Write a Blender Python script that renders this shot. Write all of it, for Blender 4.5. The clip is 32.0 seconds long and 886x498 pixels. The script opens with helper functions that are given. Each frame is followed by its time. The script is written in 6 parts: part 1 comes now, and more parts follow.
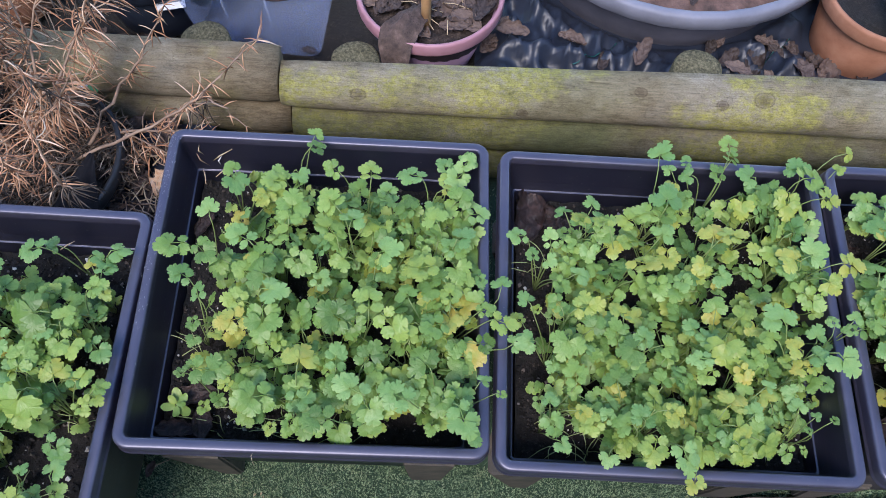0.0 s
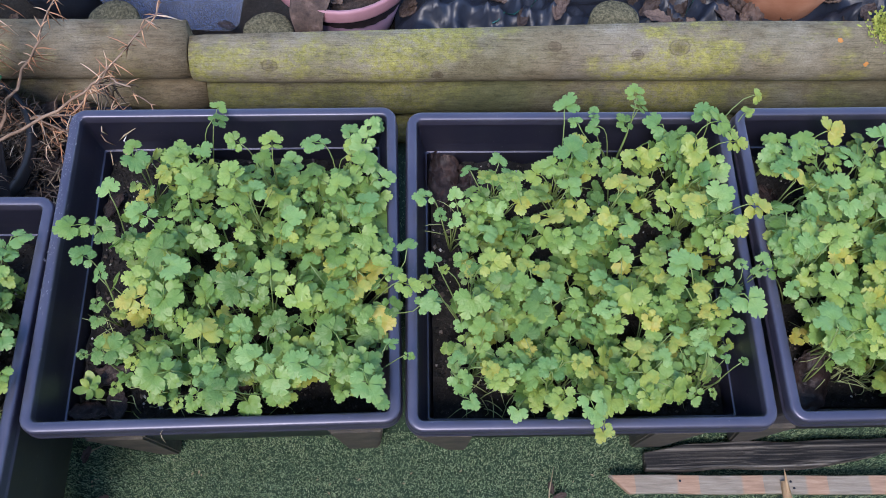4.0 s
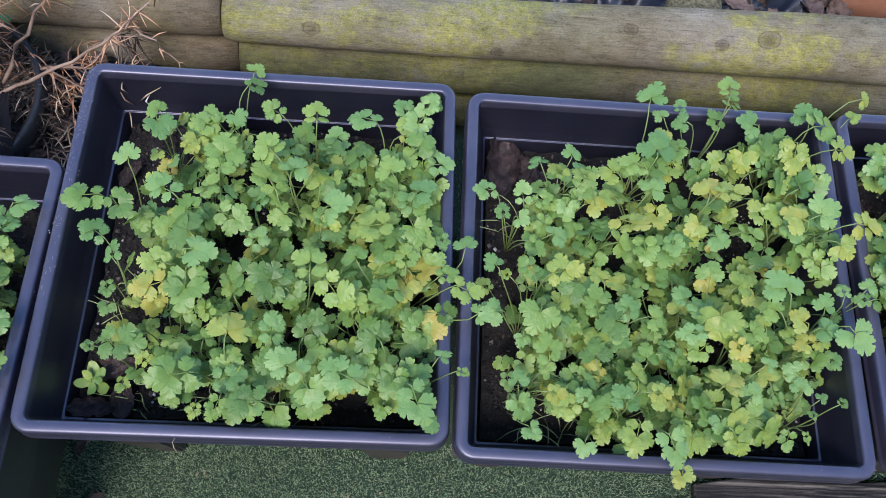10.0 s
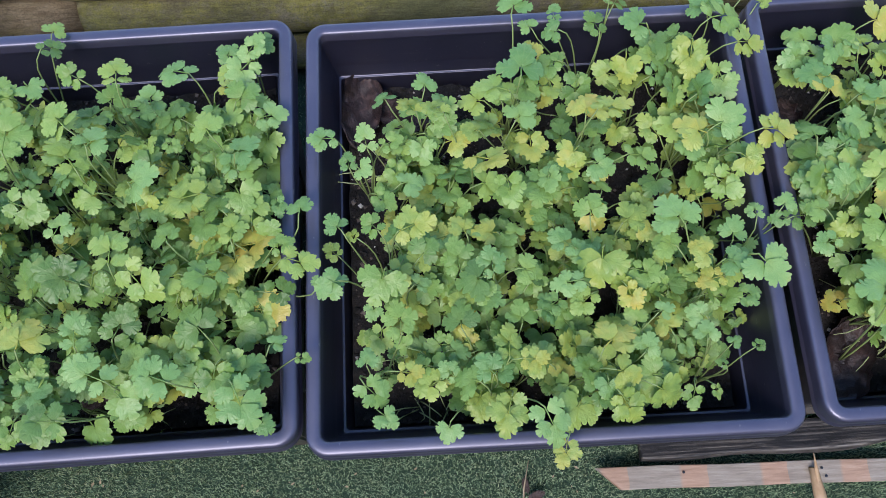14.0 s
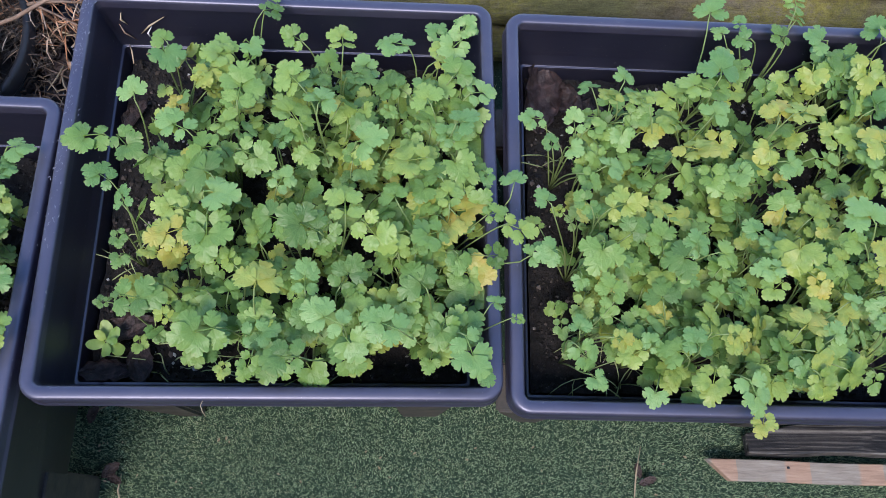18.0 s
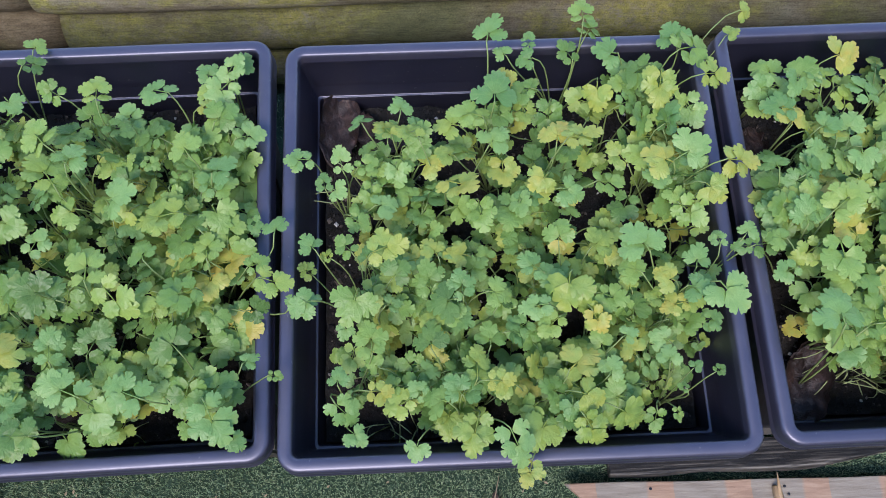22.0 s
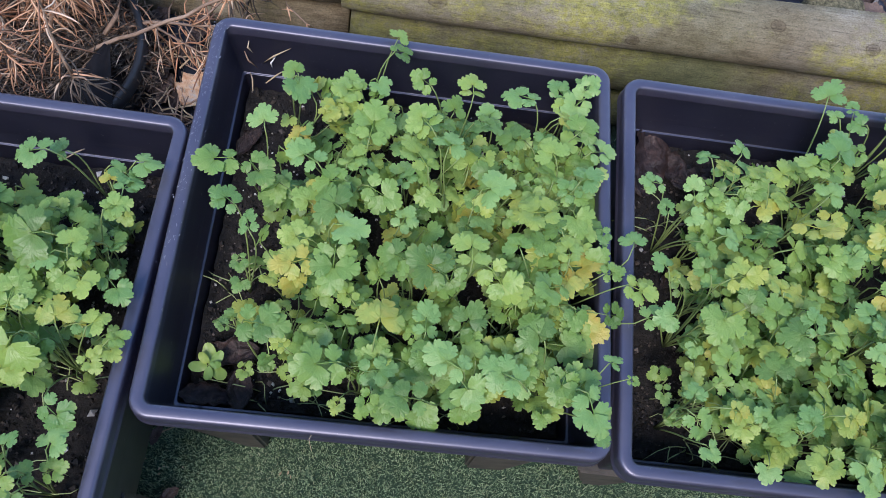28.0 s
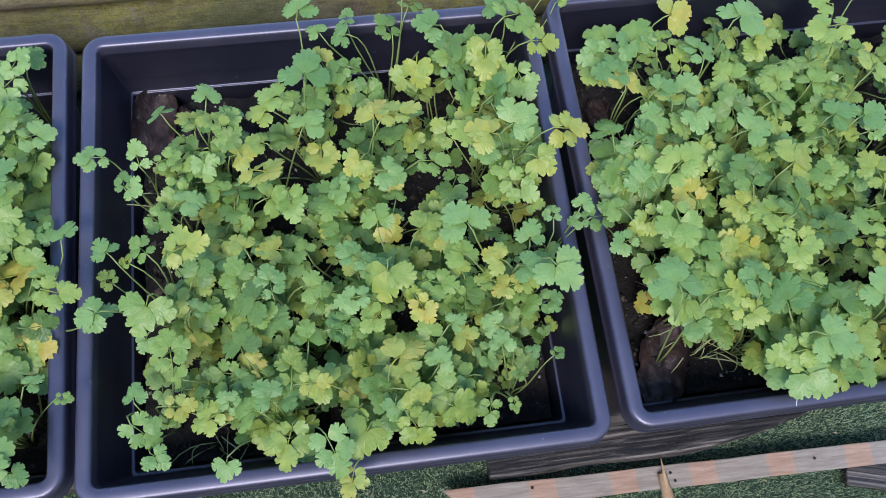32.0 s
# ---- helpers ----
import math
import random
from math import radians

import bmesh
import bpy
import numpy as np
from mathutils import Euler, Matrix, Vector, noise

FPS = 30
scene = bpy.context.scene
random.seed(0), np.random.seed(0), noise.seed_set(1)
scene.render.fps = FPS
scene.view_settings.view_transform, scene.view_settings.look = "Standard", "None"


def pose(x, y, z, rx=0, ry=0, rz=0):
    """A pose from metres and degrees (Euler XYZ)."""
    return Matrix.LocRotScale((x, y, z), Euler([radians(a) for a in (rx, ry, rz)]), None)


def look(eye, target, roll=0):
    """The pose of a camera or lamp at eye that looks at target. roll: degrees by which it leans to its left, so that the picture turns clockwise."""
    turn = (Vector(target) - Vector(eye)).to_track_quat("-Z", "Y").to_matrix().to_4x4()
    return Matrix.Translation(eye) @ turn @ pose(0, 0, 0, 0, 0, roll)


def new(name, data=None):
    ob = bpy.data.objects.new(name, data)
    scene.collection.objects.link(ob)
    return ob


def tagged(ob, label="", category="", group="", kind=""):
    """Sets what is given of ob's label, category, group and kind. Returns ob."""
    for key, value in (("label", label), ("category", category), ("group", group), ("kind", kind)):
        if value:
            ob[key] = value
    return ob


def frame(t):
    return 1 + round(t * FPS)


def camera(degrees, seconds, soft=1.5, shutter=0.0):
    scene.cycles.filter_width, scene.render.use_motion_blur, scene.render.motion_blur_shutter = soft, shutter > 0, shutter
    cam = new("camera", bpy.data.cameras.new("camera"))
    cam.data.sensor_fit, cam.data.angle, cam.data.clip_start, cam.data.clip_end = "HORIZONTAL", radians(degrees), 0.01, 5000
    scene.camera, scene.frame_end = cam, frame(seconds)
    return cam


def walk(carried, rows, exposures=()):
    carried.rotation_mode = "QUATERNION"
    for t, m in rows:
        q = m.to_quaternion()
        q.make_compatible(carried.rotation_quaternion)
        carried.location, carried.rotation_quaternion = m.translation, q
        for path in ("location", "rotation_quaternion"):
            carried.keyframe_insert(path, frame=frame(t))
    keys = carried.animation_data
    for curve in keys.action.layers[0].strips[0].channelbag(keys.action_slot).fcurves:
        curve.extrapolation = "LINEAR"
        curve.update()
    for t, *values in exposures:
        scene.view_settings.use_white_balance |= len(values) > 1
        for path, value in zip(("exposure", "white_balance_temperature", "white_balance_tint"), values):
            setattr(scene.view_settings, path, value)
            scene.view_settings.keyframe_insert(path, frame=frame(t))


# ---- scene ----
cam = camera(58.30, 32.0, soft=0.8)
# seconds, place, turn in degrees
PATH = [
    (0, -0.0122, 0.0568, 1.5886, 24.211, -2.110, 2.652),
    (0.5, 0.0845, 0.0443, 1.5882, 23.764, -0.486, -0.157),
    (1, 0.1518, 0.0241, 1.5898, 24.094, 0.043, -3.374),
    (1.5, 0.1820, 0.0278, 1.6039, 23.166, 0.117, -4.311),
    (2, 0.1661, 0.0438, 1.6038, 22.850, -0.199, -4.163),
    (2.5, 0.1276, 0.0455, 1.6122, 22.549, -0.877, -2.844),
    (4.5, 0.1188, 0.0446, 1.5714, 22.545, -1.184, -0.779),
    (5, 0.1741, 0.0590, 1.5733, 22.517, -0.441, -2.738),
    (5.5, 0.2321, 0.0769, 1.5631, 21.989, 0.303, -5.659),
    (6, 0.2356, 0.0852, 1.5377, 21.810, 0.333, -5.895),
    (6.5, 0.2164, 0.1329, 1.4421, 21.581, -0.354, -5.926),
    (7, 0.2139, 0.1608, 1.3694, 20.974, -0.913, -5.578),
    (7.5, 0.2888, 0.1554, 1.4098, 20.768, -1.416, -6.136),
    (8, 0.3747, 0.1360, 1.4621, 21.005, -1.510, -8.292),
    (8.5, 0.3894, 0.1208, 1.4730, 20.884, -1.772, -8.433),
    (9, 0.2822, 0.1258, 1.4794, 20.969, -2.795, -4.317),
    (9.5, 0.1546, 0.1197, 1.4704, 21.026, -3.302, -0.387),
    (10, 0.0345, 0.1222, 1.4452, 21.095, -2.968, 2.734),
    (10.5, -0.0801, 0.1202, 1.4129, 20.936, -3.100, 5.998),
    (11, -0.1859, 0.0995, 1.4014, 20.962, -2.597, 9.260),
    (11.5, -0.2184, 0.0927, 1.3880, 20.045, -1.451, 9.685),
    (12, -0.1572, 0.0997, 1.3541, 19.233, -0.042, 6.460),
    (12.5, -0.0713, 0.1287, 1.3240, 18.215, 0.619, 2.385),
    (13, 0.0380, 0.1364, 1.3225, 17.940, 0.942, 0.416),
    (13.5, 0.1276, 0.1557, 1.3045, 17.670, 0.381, -0.464),
    (14, 0.2536, 0.1912, 1.3070, 17.216, 1.018, -2.787),
    (14.5, 0.3613, 0.1877, 1.2639, 17.706, 1.086, -7.363),
    (16.5, 0.1982, 0.1714, 1.3270, 17.768, -1.547, -5.800),
    (17, 0.0977, 0.1536, 1.3296, 17.876, -2.877, -2.539),
    (17.5, 0.0341, 0.1440, 1.3260, 18.137, -3.017, -0.570),
    (18, -0.0270, 0.1295, 1.3403, 18.333, -3.033, 0.952),
    (18.5, -0.0867, 0.1188, 1.3398, 18.406, -2.821, 2.255),
    (19, -0.1032, 0.1113, 1.3409, 18.569, -2.802, 2.365),
    (19.5, -0.0863, 0.1146, 1.3339, 18.549, -2.270, 2.143),
    (20, -0.0423, 0.1376, 1.3241, 18.306, -1.567, 0.382),
    (20.5, 0.0113, 0.1553, 1.3266, 18.231, -1.402, -0.475),
    (21, 0.1045, 0.1622, 1.3320, 18.271, -1.652, -0.481),
    (21.5, 0.2001, 0.1777, 1.3275, 18.657, -1.792, -0.970),
    (22, 0.2680, 0.2024, 1.3319, 17.600, -0.364, -2.175),
    (22.5, 0.3048, 0.1891, 1.3236, 18.699, 0.203, -5.182),
    (23, 0.3131, 0.1905, 1.3207, 18.945, 0.942, -8.163),
    (23.5, 0.3289, 0.1809, 1.3062, 19.012, 1.114, -6.495),
    (24, 0.3884, 0.1829, 1.3225, 19.672, 0.343, -8.035),
    (24.5, 0.3648, 0.1662, 1.3169, 20.440, -0.037, -8.368),
    (25, 0.2519, 0.1611, 1.3106, 20.912, -2.968, -2.961),
    (25.5, 0.1631, 0.1456, 1.3002, 22.006, -3.776, -1.807),
    (26, 0.0478, 0.1181, 1.3026, 21.995, -4.629, 0.689),
    (26.5, -0.0601, 0.1150, 1.3447, 20.812, -5.182, 3.715),
    (28.5, -0.1775, 0.1236, 1.3210, 21.537, -5.063, 5.950),
    (29, -0.1824, 0.1126, 1.3105, 21.501, -4.701, 5.822),
    (29.5, -0.1338, 0.1180, 1.3051, 21.064, -4.364, 4.417),
    (30, -0.0140, 0.1212, 1.2916, 20.947, -3.507, 2.235),
    (30.5, 0.1310, 0.1480, 1.2842, 20.618, -3.332, 0.297),
    (31, 0.2454, 0.1696, 1.2928, 19.436, -3.198, -0.727),
    (31.5, 0.3500, 0.1799, 1.2718, 19.387, -2.802, -4.410),
    (32, 0.4096, 0.1883, 1.2582, 18.749, -2.573, -7.099),
]
EXPOSURES = [(0, 1.32, 5980, 17), (3, 1.29, 5980, 17), (7, 1.24, 5980, 17), (11, 1.29, 5980, 17), (22, 1.25, 5980, 17), (26, 1.16, 5960, 17), (29, 1.27, 5980, 17), (32, 1.24, 5980, 17)]

walk(cam, [(t, pose(x, y, z, rx, ry, rz)) for t, x, y, z, rx, ry, rz in PATH], EXPOSURES)

# ---------------------------------------------------------------- light
world = bpy.data.worlds.new("sky")
scene.world = world
world.use_nodes = True
wn = world.node_tree.nodes
sky = wn.new("ShaderNodeTexSky")
sky.sky_type = "NISHITA"
sky.sun_disc = False
sky.sun_elevation = radians(38)
sky.sun_rotation = radians(200)
sky.air_density = 1.3
sky.dust_density = 0.6
sky.ozone_density = 2.5
world.node_tree.links.new(sky.outputs[0], wn["Background"].inputs[0])
wn["Background"].inputs[1].default_value = 0.15

sun_data = bpy.data.lights.new("sun", "SUN")
sun_data.energy = 1.7
sun_data.angle = radians(24)
sun_data.color = (1.0, 0.90, 0.78)
sun = new("sun", sun_data)
sun.matrix_world = look((-0.9, -2.4, 4.2), (0, 0.4, 0))

# ---------------------------------------------------------------- materials


class Mat:
    """A small builder for procedural node materials."""

    def __init__(self, name, rough=0.6, metal=0.0, spec=0.5):
        self.m = bpy.data.materials.new(name)
        self.m.use_nodes = True
        self.n = self.m.node_tree.nodes
        self.l = self.m.node_tree.links
        self.b = self.n["Principled BSDF"]
        self.b.inputs["Roughness"].default_value = rough
        self.b.inputs["Metallic"].default_value = metal
        self.b.inputs["Specular IOR Level"].default_value = spec
        self.co = self.n.new("ShaderNodeTexCoord")

    def link(self, a, b):
        self.l.new(a, b)

    def mapped(self, scale, source="Object"):
        mp = self.n.new("ShaderNodeMapping")
        mp.inputs["Scale"].default_value = scale
        self.link(self.co.outputs[source], mp.inputs["Vector"])
        return mp.outputs[0]

    def noise(self, scale, detail=4, rough=0.6, vec=None, distort=0.0):
        t = self.n.new("ShaderNodeTexNoise")
        t.inputs["Scale"].default_value = scale
        t.inputs["Detail"].default_value = detail
        t.inputs["Roughness"].default_value = rough
        t.inputs["Distortion"].default_value = distort
        self.link(vec or self.co.outputs["Object"], t.inputs["Vector"])
        return t.outputs["Fac"]

    def voronoi(self, scale, vec=None, out="Distance"):
        t = self.n.new("ShaderNodeTexVoronoi")
        t.inputs["Scale"].default_value = scale
        self.link(vec or self.co.outputs["Object"], t.inputs["Vector"])
        return t.outputs[out]

    def wave(self, scale, distort, vec=None, direction="X", dscale=1.0):
        t = self.n.new("ShaderNodeTexWave")
        t.bands_direction = direction
        t.inputs["Scale"].default_value = scale
        t.inputs["Distortion"].default_value = distort
        t.inputs["Detail Scale"].default_value = dscale
        self.link(vec or self.co.outputs["Object"], t.inputs["Vector"])
        return t.outputs["Fac"]

    def ramp(self, fac, stops):
        r = self.n.new("ShaderNodeValToRGB")
        els = r.color_ramp.elements
        els[0].position, els[0].color = stops[0][0], (*stops[0][1], 1)
        els[1].position, els[1].color = stops[-1][0], (*stops[-1][1], 1)
        for p, c in stops[1:-1]:
            e = els.new(p)
            e.color = (*c, 1)
        self.link(fac, r.inputs[0])
        return r.outputs[0]

    def step(self, fac, lo, hi):
        r = self.n.new("ShaderNodeMapRange")
        r.inputs["From Min"].default_value = lo
        r.inputs["From Max"].default_value = hi
        self.link(fac, r.inputs["Value"])
        return r.outputs[0]

    def mix(self, fac, a, b, mode="MIX"):
        x = self.n.new("ShaderNodeMix")
        x.data_type, x.blend_type = "RGBA", mode
        for sock, v in ((x.inputs[0], fac), (x.inputs[6], a), (x.inputs[7], b)):
            if isinstance(v, (int, float)):
                sock.default_value = v
            elif isinstance(v, tuple):
                sock.default_value = (*v, 1)
            else:
                self.link(v, sock)
        return x.outputs[2]

    def math(self, op, a, b):
        x = self.n.new("ShaderNodeMath")
        x.operation = op
        for sock, v in ((x.inputs[0], a), (x.inputs[1], b)):
            if isinstance(v, (int, float)):
                sock.default_value = v
            else:
                self.link(v, sock)
        return x.outputs[0]

    def random(self):
        return self.n.new("ShaderNodeObjectInfo").outputs["Random"]

    def island(self):
        return self.n.new("ShaderNodeNewGeometry").outputs["Random Per Island"]

    def attr(self, name, out="Fac"):
        a = self.n.new("ShaderNodeAttribute")
        a.attribute_name = name
        return a.outputs[out]

    def color(self, c):
        if isinstance(c, tuple):
            self.b.inputs["Base Color"].default_value = (*c, 1)
        else:
            self.link(c, self.b.inputs["Base Color"])
        return self

    def rough(self, fac, lo, hi):
        r = self.n.new("ShaderNodeMapRange")
        r.inputs["To Min"].default_value, r.inputs["To Max"].default_value = lo, hi
        self.link(fac, r.inputs["Value"])
        self.link(r.outputs[0], self.b.inputs["Roughness"])
        return self

    def bump(self, fac, strength=0.3, dist=0.002):
        b = self.n.new("ShaderNodeBump")
        b.inputs["Strength"].default_value = strength
        b.inputs["Distance"].default_value = dist
        self.link(fac, b.inputs["Height"])
        prev = self.b.inputs["Normal"]
        if prev.is_linked:
            self.link(prev.links[0].from_socket, b.inputs["Normal"])
        self.link(b.outputs[0], self.b.inputs["Normal"])
        return self


def plastic_planter(name="planter_plastic", dark=(0.009, 0.009, 0.018), pale=(0.015, 0.015, 0.027)):
    k = Mat(name, 0.42, spec=0.95)
    k.b.inputs["Specular Tint"].default_value = (0.80, 0.80, 1.0, 1)
    dust = k.step(k.noise(9, 6, 0.7), 0.45, 0.75)
    fine = k.noise(160, 3, 0.7)
    spots = k.step(k.noise(190, 3, 0.6, k.mapped((1, 0.45, 1))), 0.69, 0.74)
    base = k.mix(dust, dark, pale)
    streak = k.step(k.noise(30, 4, 0.7, k.mapped((0.15, 1, 3))), 0.58, 0.75)
    base = k.mix(k.math("MULTIPLY", streak, 0.22), base, (0.085, 0.076, 0.07))
    k.color(k.mix(k.math("MULTIPLY", spots, 0.45), base, (0.22, 0.22, 0.22)))
    k.b.inputs["IOR"].default_value = 1.62
    k.rough(k.noise(14, 5, 0.6), 0.36, 0.48)
    return k.bump(fine, 0.12, 0.0008).m


def dusty_plastic():
    k = Mat("dusty_plastic", 0.7)
    d = k.noise(16, 6, 0.7)
    k.color(k.ramp(d, [(0.3, (0.030, 0.029, 0.029)), (0.55, (0.085, 0.073, 0.058)), (0.8, (0.15, 0.125, 0.095))]))
    return k.bump(k.noise(220, 3), 0.25, 0.0008).m


def soil_mat():
    k = Mat("soil", 0.8)
    c = k.noise(120, 6, 0.8)
    k.color(k.ramp(c, [(0.35, (0.0025, 0.0022, 0.0022)), (0.55, (0.0125, 0.0100, 0.0088)), (0.78, (0.070, 0.054, 0.045))]))
    return k.bump(k.noise(140, 5, 0.8), 0.9, 0.006).m


def crumb_mat():
    k = Mat("soil_crumb", 0.85)
    k.color(k.ramp(k.island(), [(0.0, (0.006, 0.005, 0.005)), (0.5, (0.013, 0.0112, 0.0105)), (0.80, (0.042, 0.033, 0.028)), (0.955, (0.13, 0.105, 0.09)), (0.975, (0.40, 0.38, 0.36)), (1.0, (0.62, 0.60, 0.57))]))
    return k.m


def leaf_mat(name, stops, dull=0.0):
    """Leaf green: veins from the leaf's own coordinates, a tint for each leaf and each leaflet."""
    k = Mat(name, 0.42, spec=0.45)
    uv = k.co.outputs["UV"]
    ang = k.n.new("ShaderNodeSeparateXYZ")
    k.link(uv, ang.inputs[0])
    vein = k.math("POWER", k.math("ABSOLUTE", k.math("COSINE", k.math("MULTIPLY", ang.outputs[0], 9.2), 0), 0), 26)
    tint = k.math("ADD", k.math("MULTIPLY", k.random(), 0.78), k.math("MULTIPLY", k.island(), 0.22))
    col = k.ramp(tint, stops)
    if dull:
        blotch = k.step(k.math("ADD", k.noise(2.3, 2, 0.5), k.math("MULTIPLY", ang.outputs[1], -0.08)), 0.26, 0.56)
        col = k.mix(blotch, k.ramp(tint, GREENS), col)
    big = k.noise(3.0, 3, 0.6)
    col = k.mix(k.step(big, 0.35, 0.75), col, k.mix(1.0, col, (0.78, 0.86, 0.78), "MULTIPLY"))
    net = k.step(k.voronoi(42, out="Distance"), 0.1, 0.7)
    col = k.mix(1.0, col, k.mix(net, (0.95, 0.96, 0.95), (1.04, 1.03, 1.03)), "MULTIPLY")
    edge = k.math("MULTIPLY", k.step(ang.outputs[1], 0.72, 1.05), k.step(k.noise(4, 2), 0.45, 0.7))
    col = k.mix(k.math("MULTIPLY", edge, 0.45), col, (0.42, 0.42, 0.13))
    burn = k.math("MULTIPLY", k.step(k.noise(6, 3, 0.6), 0.68, 0.74), k.step(ang.outputs[1], 0.3, 0.9))
    col = k.mix(k.math("MULTIPLY", burn, 0.6), col, (0.42, 0.30, 0.15))
    heart = k.math("MULTIPLY", k.step(k.math("MULTIPLY", ang.outputs[1], -1.0), -0.42, -0.05), 0.55)
    col = k.mix(heart, col, k.mix(1.0, col, (0.86, 0.80, 0.50), "MULTIPLY"))
    col = k.mix(k.math("MULTIPLY", vein, 0.10), col, (0.36, 0.47, 0.16))
    col = k.mix(1.0, col, (1.02, 1.0, 1.02), "MULTIPLY")
    k.color(col)
    k.b.inputs["Subsurface Weight"].default_value = 0.0
    k.bump(vein, 0.2, 0.0010)
    k.bump(k.noise(6, 3), 0.45, 0.0035)
    tr = k.n.new("ShaderNodeBsdfTranslucent")
    k.link(k.mix(1.0, col, (1.0, 1.0, 0.55), "MULTIPLY"), tr.inputs[0])
    mx = k.n.new("ShaderNodeMixShader")
    mx.inputs[0].default_value = 0.24
    k.link(k.b.outputs[0], mx.inputs[1])
    k.link(tr.outputs[0], mx.inputs[2])
    k.link(mx.outputs[0], k.n["Material Output"].inputs[0])
    return k.m


def stem_mat():
    k = Mat("stem_green", 0.5)
    k.color(k.ramp(k.island(), [(0.0, (0.10, 0.17, 0.045)), (0.6, (0.20, 0.27, 0.085)), (0.9, (0.30, 0.30, 0.13)), (1.0, (0.26, 0.17, 0.11))]))
    return k.m


def turf_mat():
    k = Mat("turf_blade", 0.55, spec=0.3)
    t = k.math("ADD", k.math("MULTIPLY", k.island(), 0.75), k.math("MULTIPLY", k.noise(7, 4), 0.35))
    k.color(k.ramp(t, [(0.15, (0.098, 0.148, 0.080)), (0.45, (0.228, 0.335, 0.178)), (0.75, (0.365, 0.490, 0.275)), (0.93, (0.45, 0.50, 0.29)), (1.0, (0.58, 0.56, 0.40))]))
    return k.m


def turf_base_mat():
    k = Mat("turf_base", 0.9)
    k.color(k.ramp(k.noise(260, 3), [(0.3, (0.02, 0.042, 0.025)), (0.7, (0.05, 0.10, 0.058))]))
    return k.bump(k.noise(380, 3), 0.8, 0.004).m


def log_mat(name, lichen, warm=0.0, gloom=0.0, knots=()):
    """Weathered treated softwood: silvered and mottled, fine long grain, patches of yellow-green algae, knots and drying cracks."""
    k = Mat(name, 0.85, spec=0.22)
    grain = k.noise(34, 6, 0.75, k.mapped((0.5, 8, 8)), 0.5)
    mott = k.noise(15, 8, 0.72, k.mapped((0.7, 1.2, 1.2)))
    base = k.ramp(mott, [(0.30, (0.10, 0.080, 0.055)), (0.45, (0.25, 0.205, 0.145)), (0.58, (0.38, 0.325, 0.24)), (0.75, (0.56, 0.51, 0.43))])
    base = k.mix(0.45, base, k.ramp(grain, [(0.3, (0.105, 0.075, 0.042)), (0.5, (0.24, 0.185, 0.115)), (0.68, (0.37, 0.30, 0.20))]))
    base = k.mix(warm, base, (0.25, 0.155, 0.085))
    silver = k.step(k.noise(4.5, 6, 0.7, k.mapped((0.8, 1, 1))), 0.47, 0.64)
    base = k.mix(k.math("MULTIPLY", silver, 0.60), base, (0.46, 0.42, 0.35))
    patch = k.step(k.noise(4.2, 8, 0.72, k.mapped((0.8, 1.3, 1.3))), 0.525 - 0.04 * gloom, 0.60 - 0.02 * gloom)
    speck = k.step(k.noise(90, 6, 0.85, k.mapped((0.7, 1, 1))), 0.36, 0.54)
    alga = k.math("MULTIPLY", k.math("MULTIPLY", patch, speck), 0.92 * lichen)
    moss = k.ramp(k.noise(60, 5, 0.75), [(0.3, (0.22, 0.21, 0.055)), (0.55, (0.46, 0.43, 0.11)), (0.8, (0.62, 0.57, 0.19))])
    col = k.mix(alga, base, moss)
    film = k.math("MULTIPLY", k.step(k.noise(2.7, 4, 0.6), 0.45, 0.7), (0.28 + 0.70 * gloom) * lichen)
    col = k.mix(film, col, (0.165, 0.19, 0.08))
    soot = k.step(k.noise(10, 7, 0.75, k.mapped((0.55, 1.4, 1.4))), 0.55 - 0.04 * gloom, 0.70 - 0.03 * gloom)
    col = k.mix(k.math("MULTIPLY", soot, 0.45 + 0.10 * gloom), col, (0.055, 0.052, 0.036))
    near = None
    for point in knots:
        d = k.n.new("ShaderNodeVectorMath")
        d.operation = "DISTANCE"
        k.link(k.mapped((1.0, 1.35, 1.35)), d.inputs[0])
        d.inputs[1].default_value = (point[0], point[1] * 1.35, point[2] * 1.35)
        q = k.math("DIVIDE", d.outputs["Value"], point[3])
        near = q if near is None else k.math("MINIMUM", near, q)
    if near is not None:
        near = k.math("ADD", near, k.math("MULTIPLY", k.noise(38, 5, 0.75), 0.6))
        ring = k.ramp(near, [(0.30, (0.50, 0.47, 0.46)), (0.62, (0.62, 0.59, 0.58)), (0.76, (0.80, 0.77, 0.75)), (0.84, (0.55, 0.52, 0.50)), (0.93, (0.95, 0.94, 0.92)), (1.0, (1.0, 1.0, 1.0))])
        col = k.mix(1.0, col, ring, "MULTIPLY")
    crack = k.step(k.noise(48, 4, 0.7, k.mapped((0.16, 9, 9)), 0.3), 0.66, 0.72)
    col = k.mix(k.math("MULTIPLY", crack, 0.7), col, (0.045, 0.037, 0.026))
    fine = k.noise(70, 5, 0.8, k.mapped((0.30, 6, 6)), 0.2)
    col = k.mix(1.0, col, k.ramp(fine, [(0.32, (0.45, 0.44, 0.43)), (0.42, (0.90, 0.90, 0.90)), (0.60, (1.05, 1.05, 1.05)), (0.72, (1.30, 1.29, 1.28))]), "MULTIPLY")
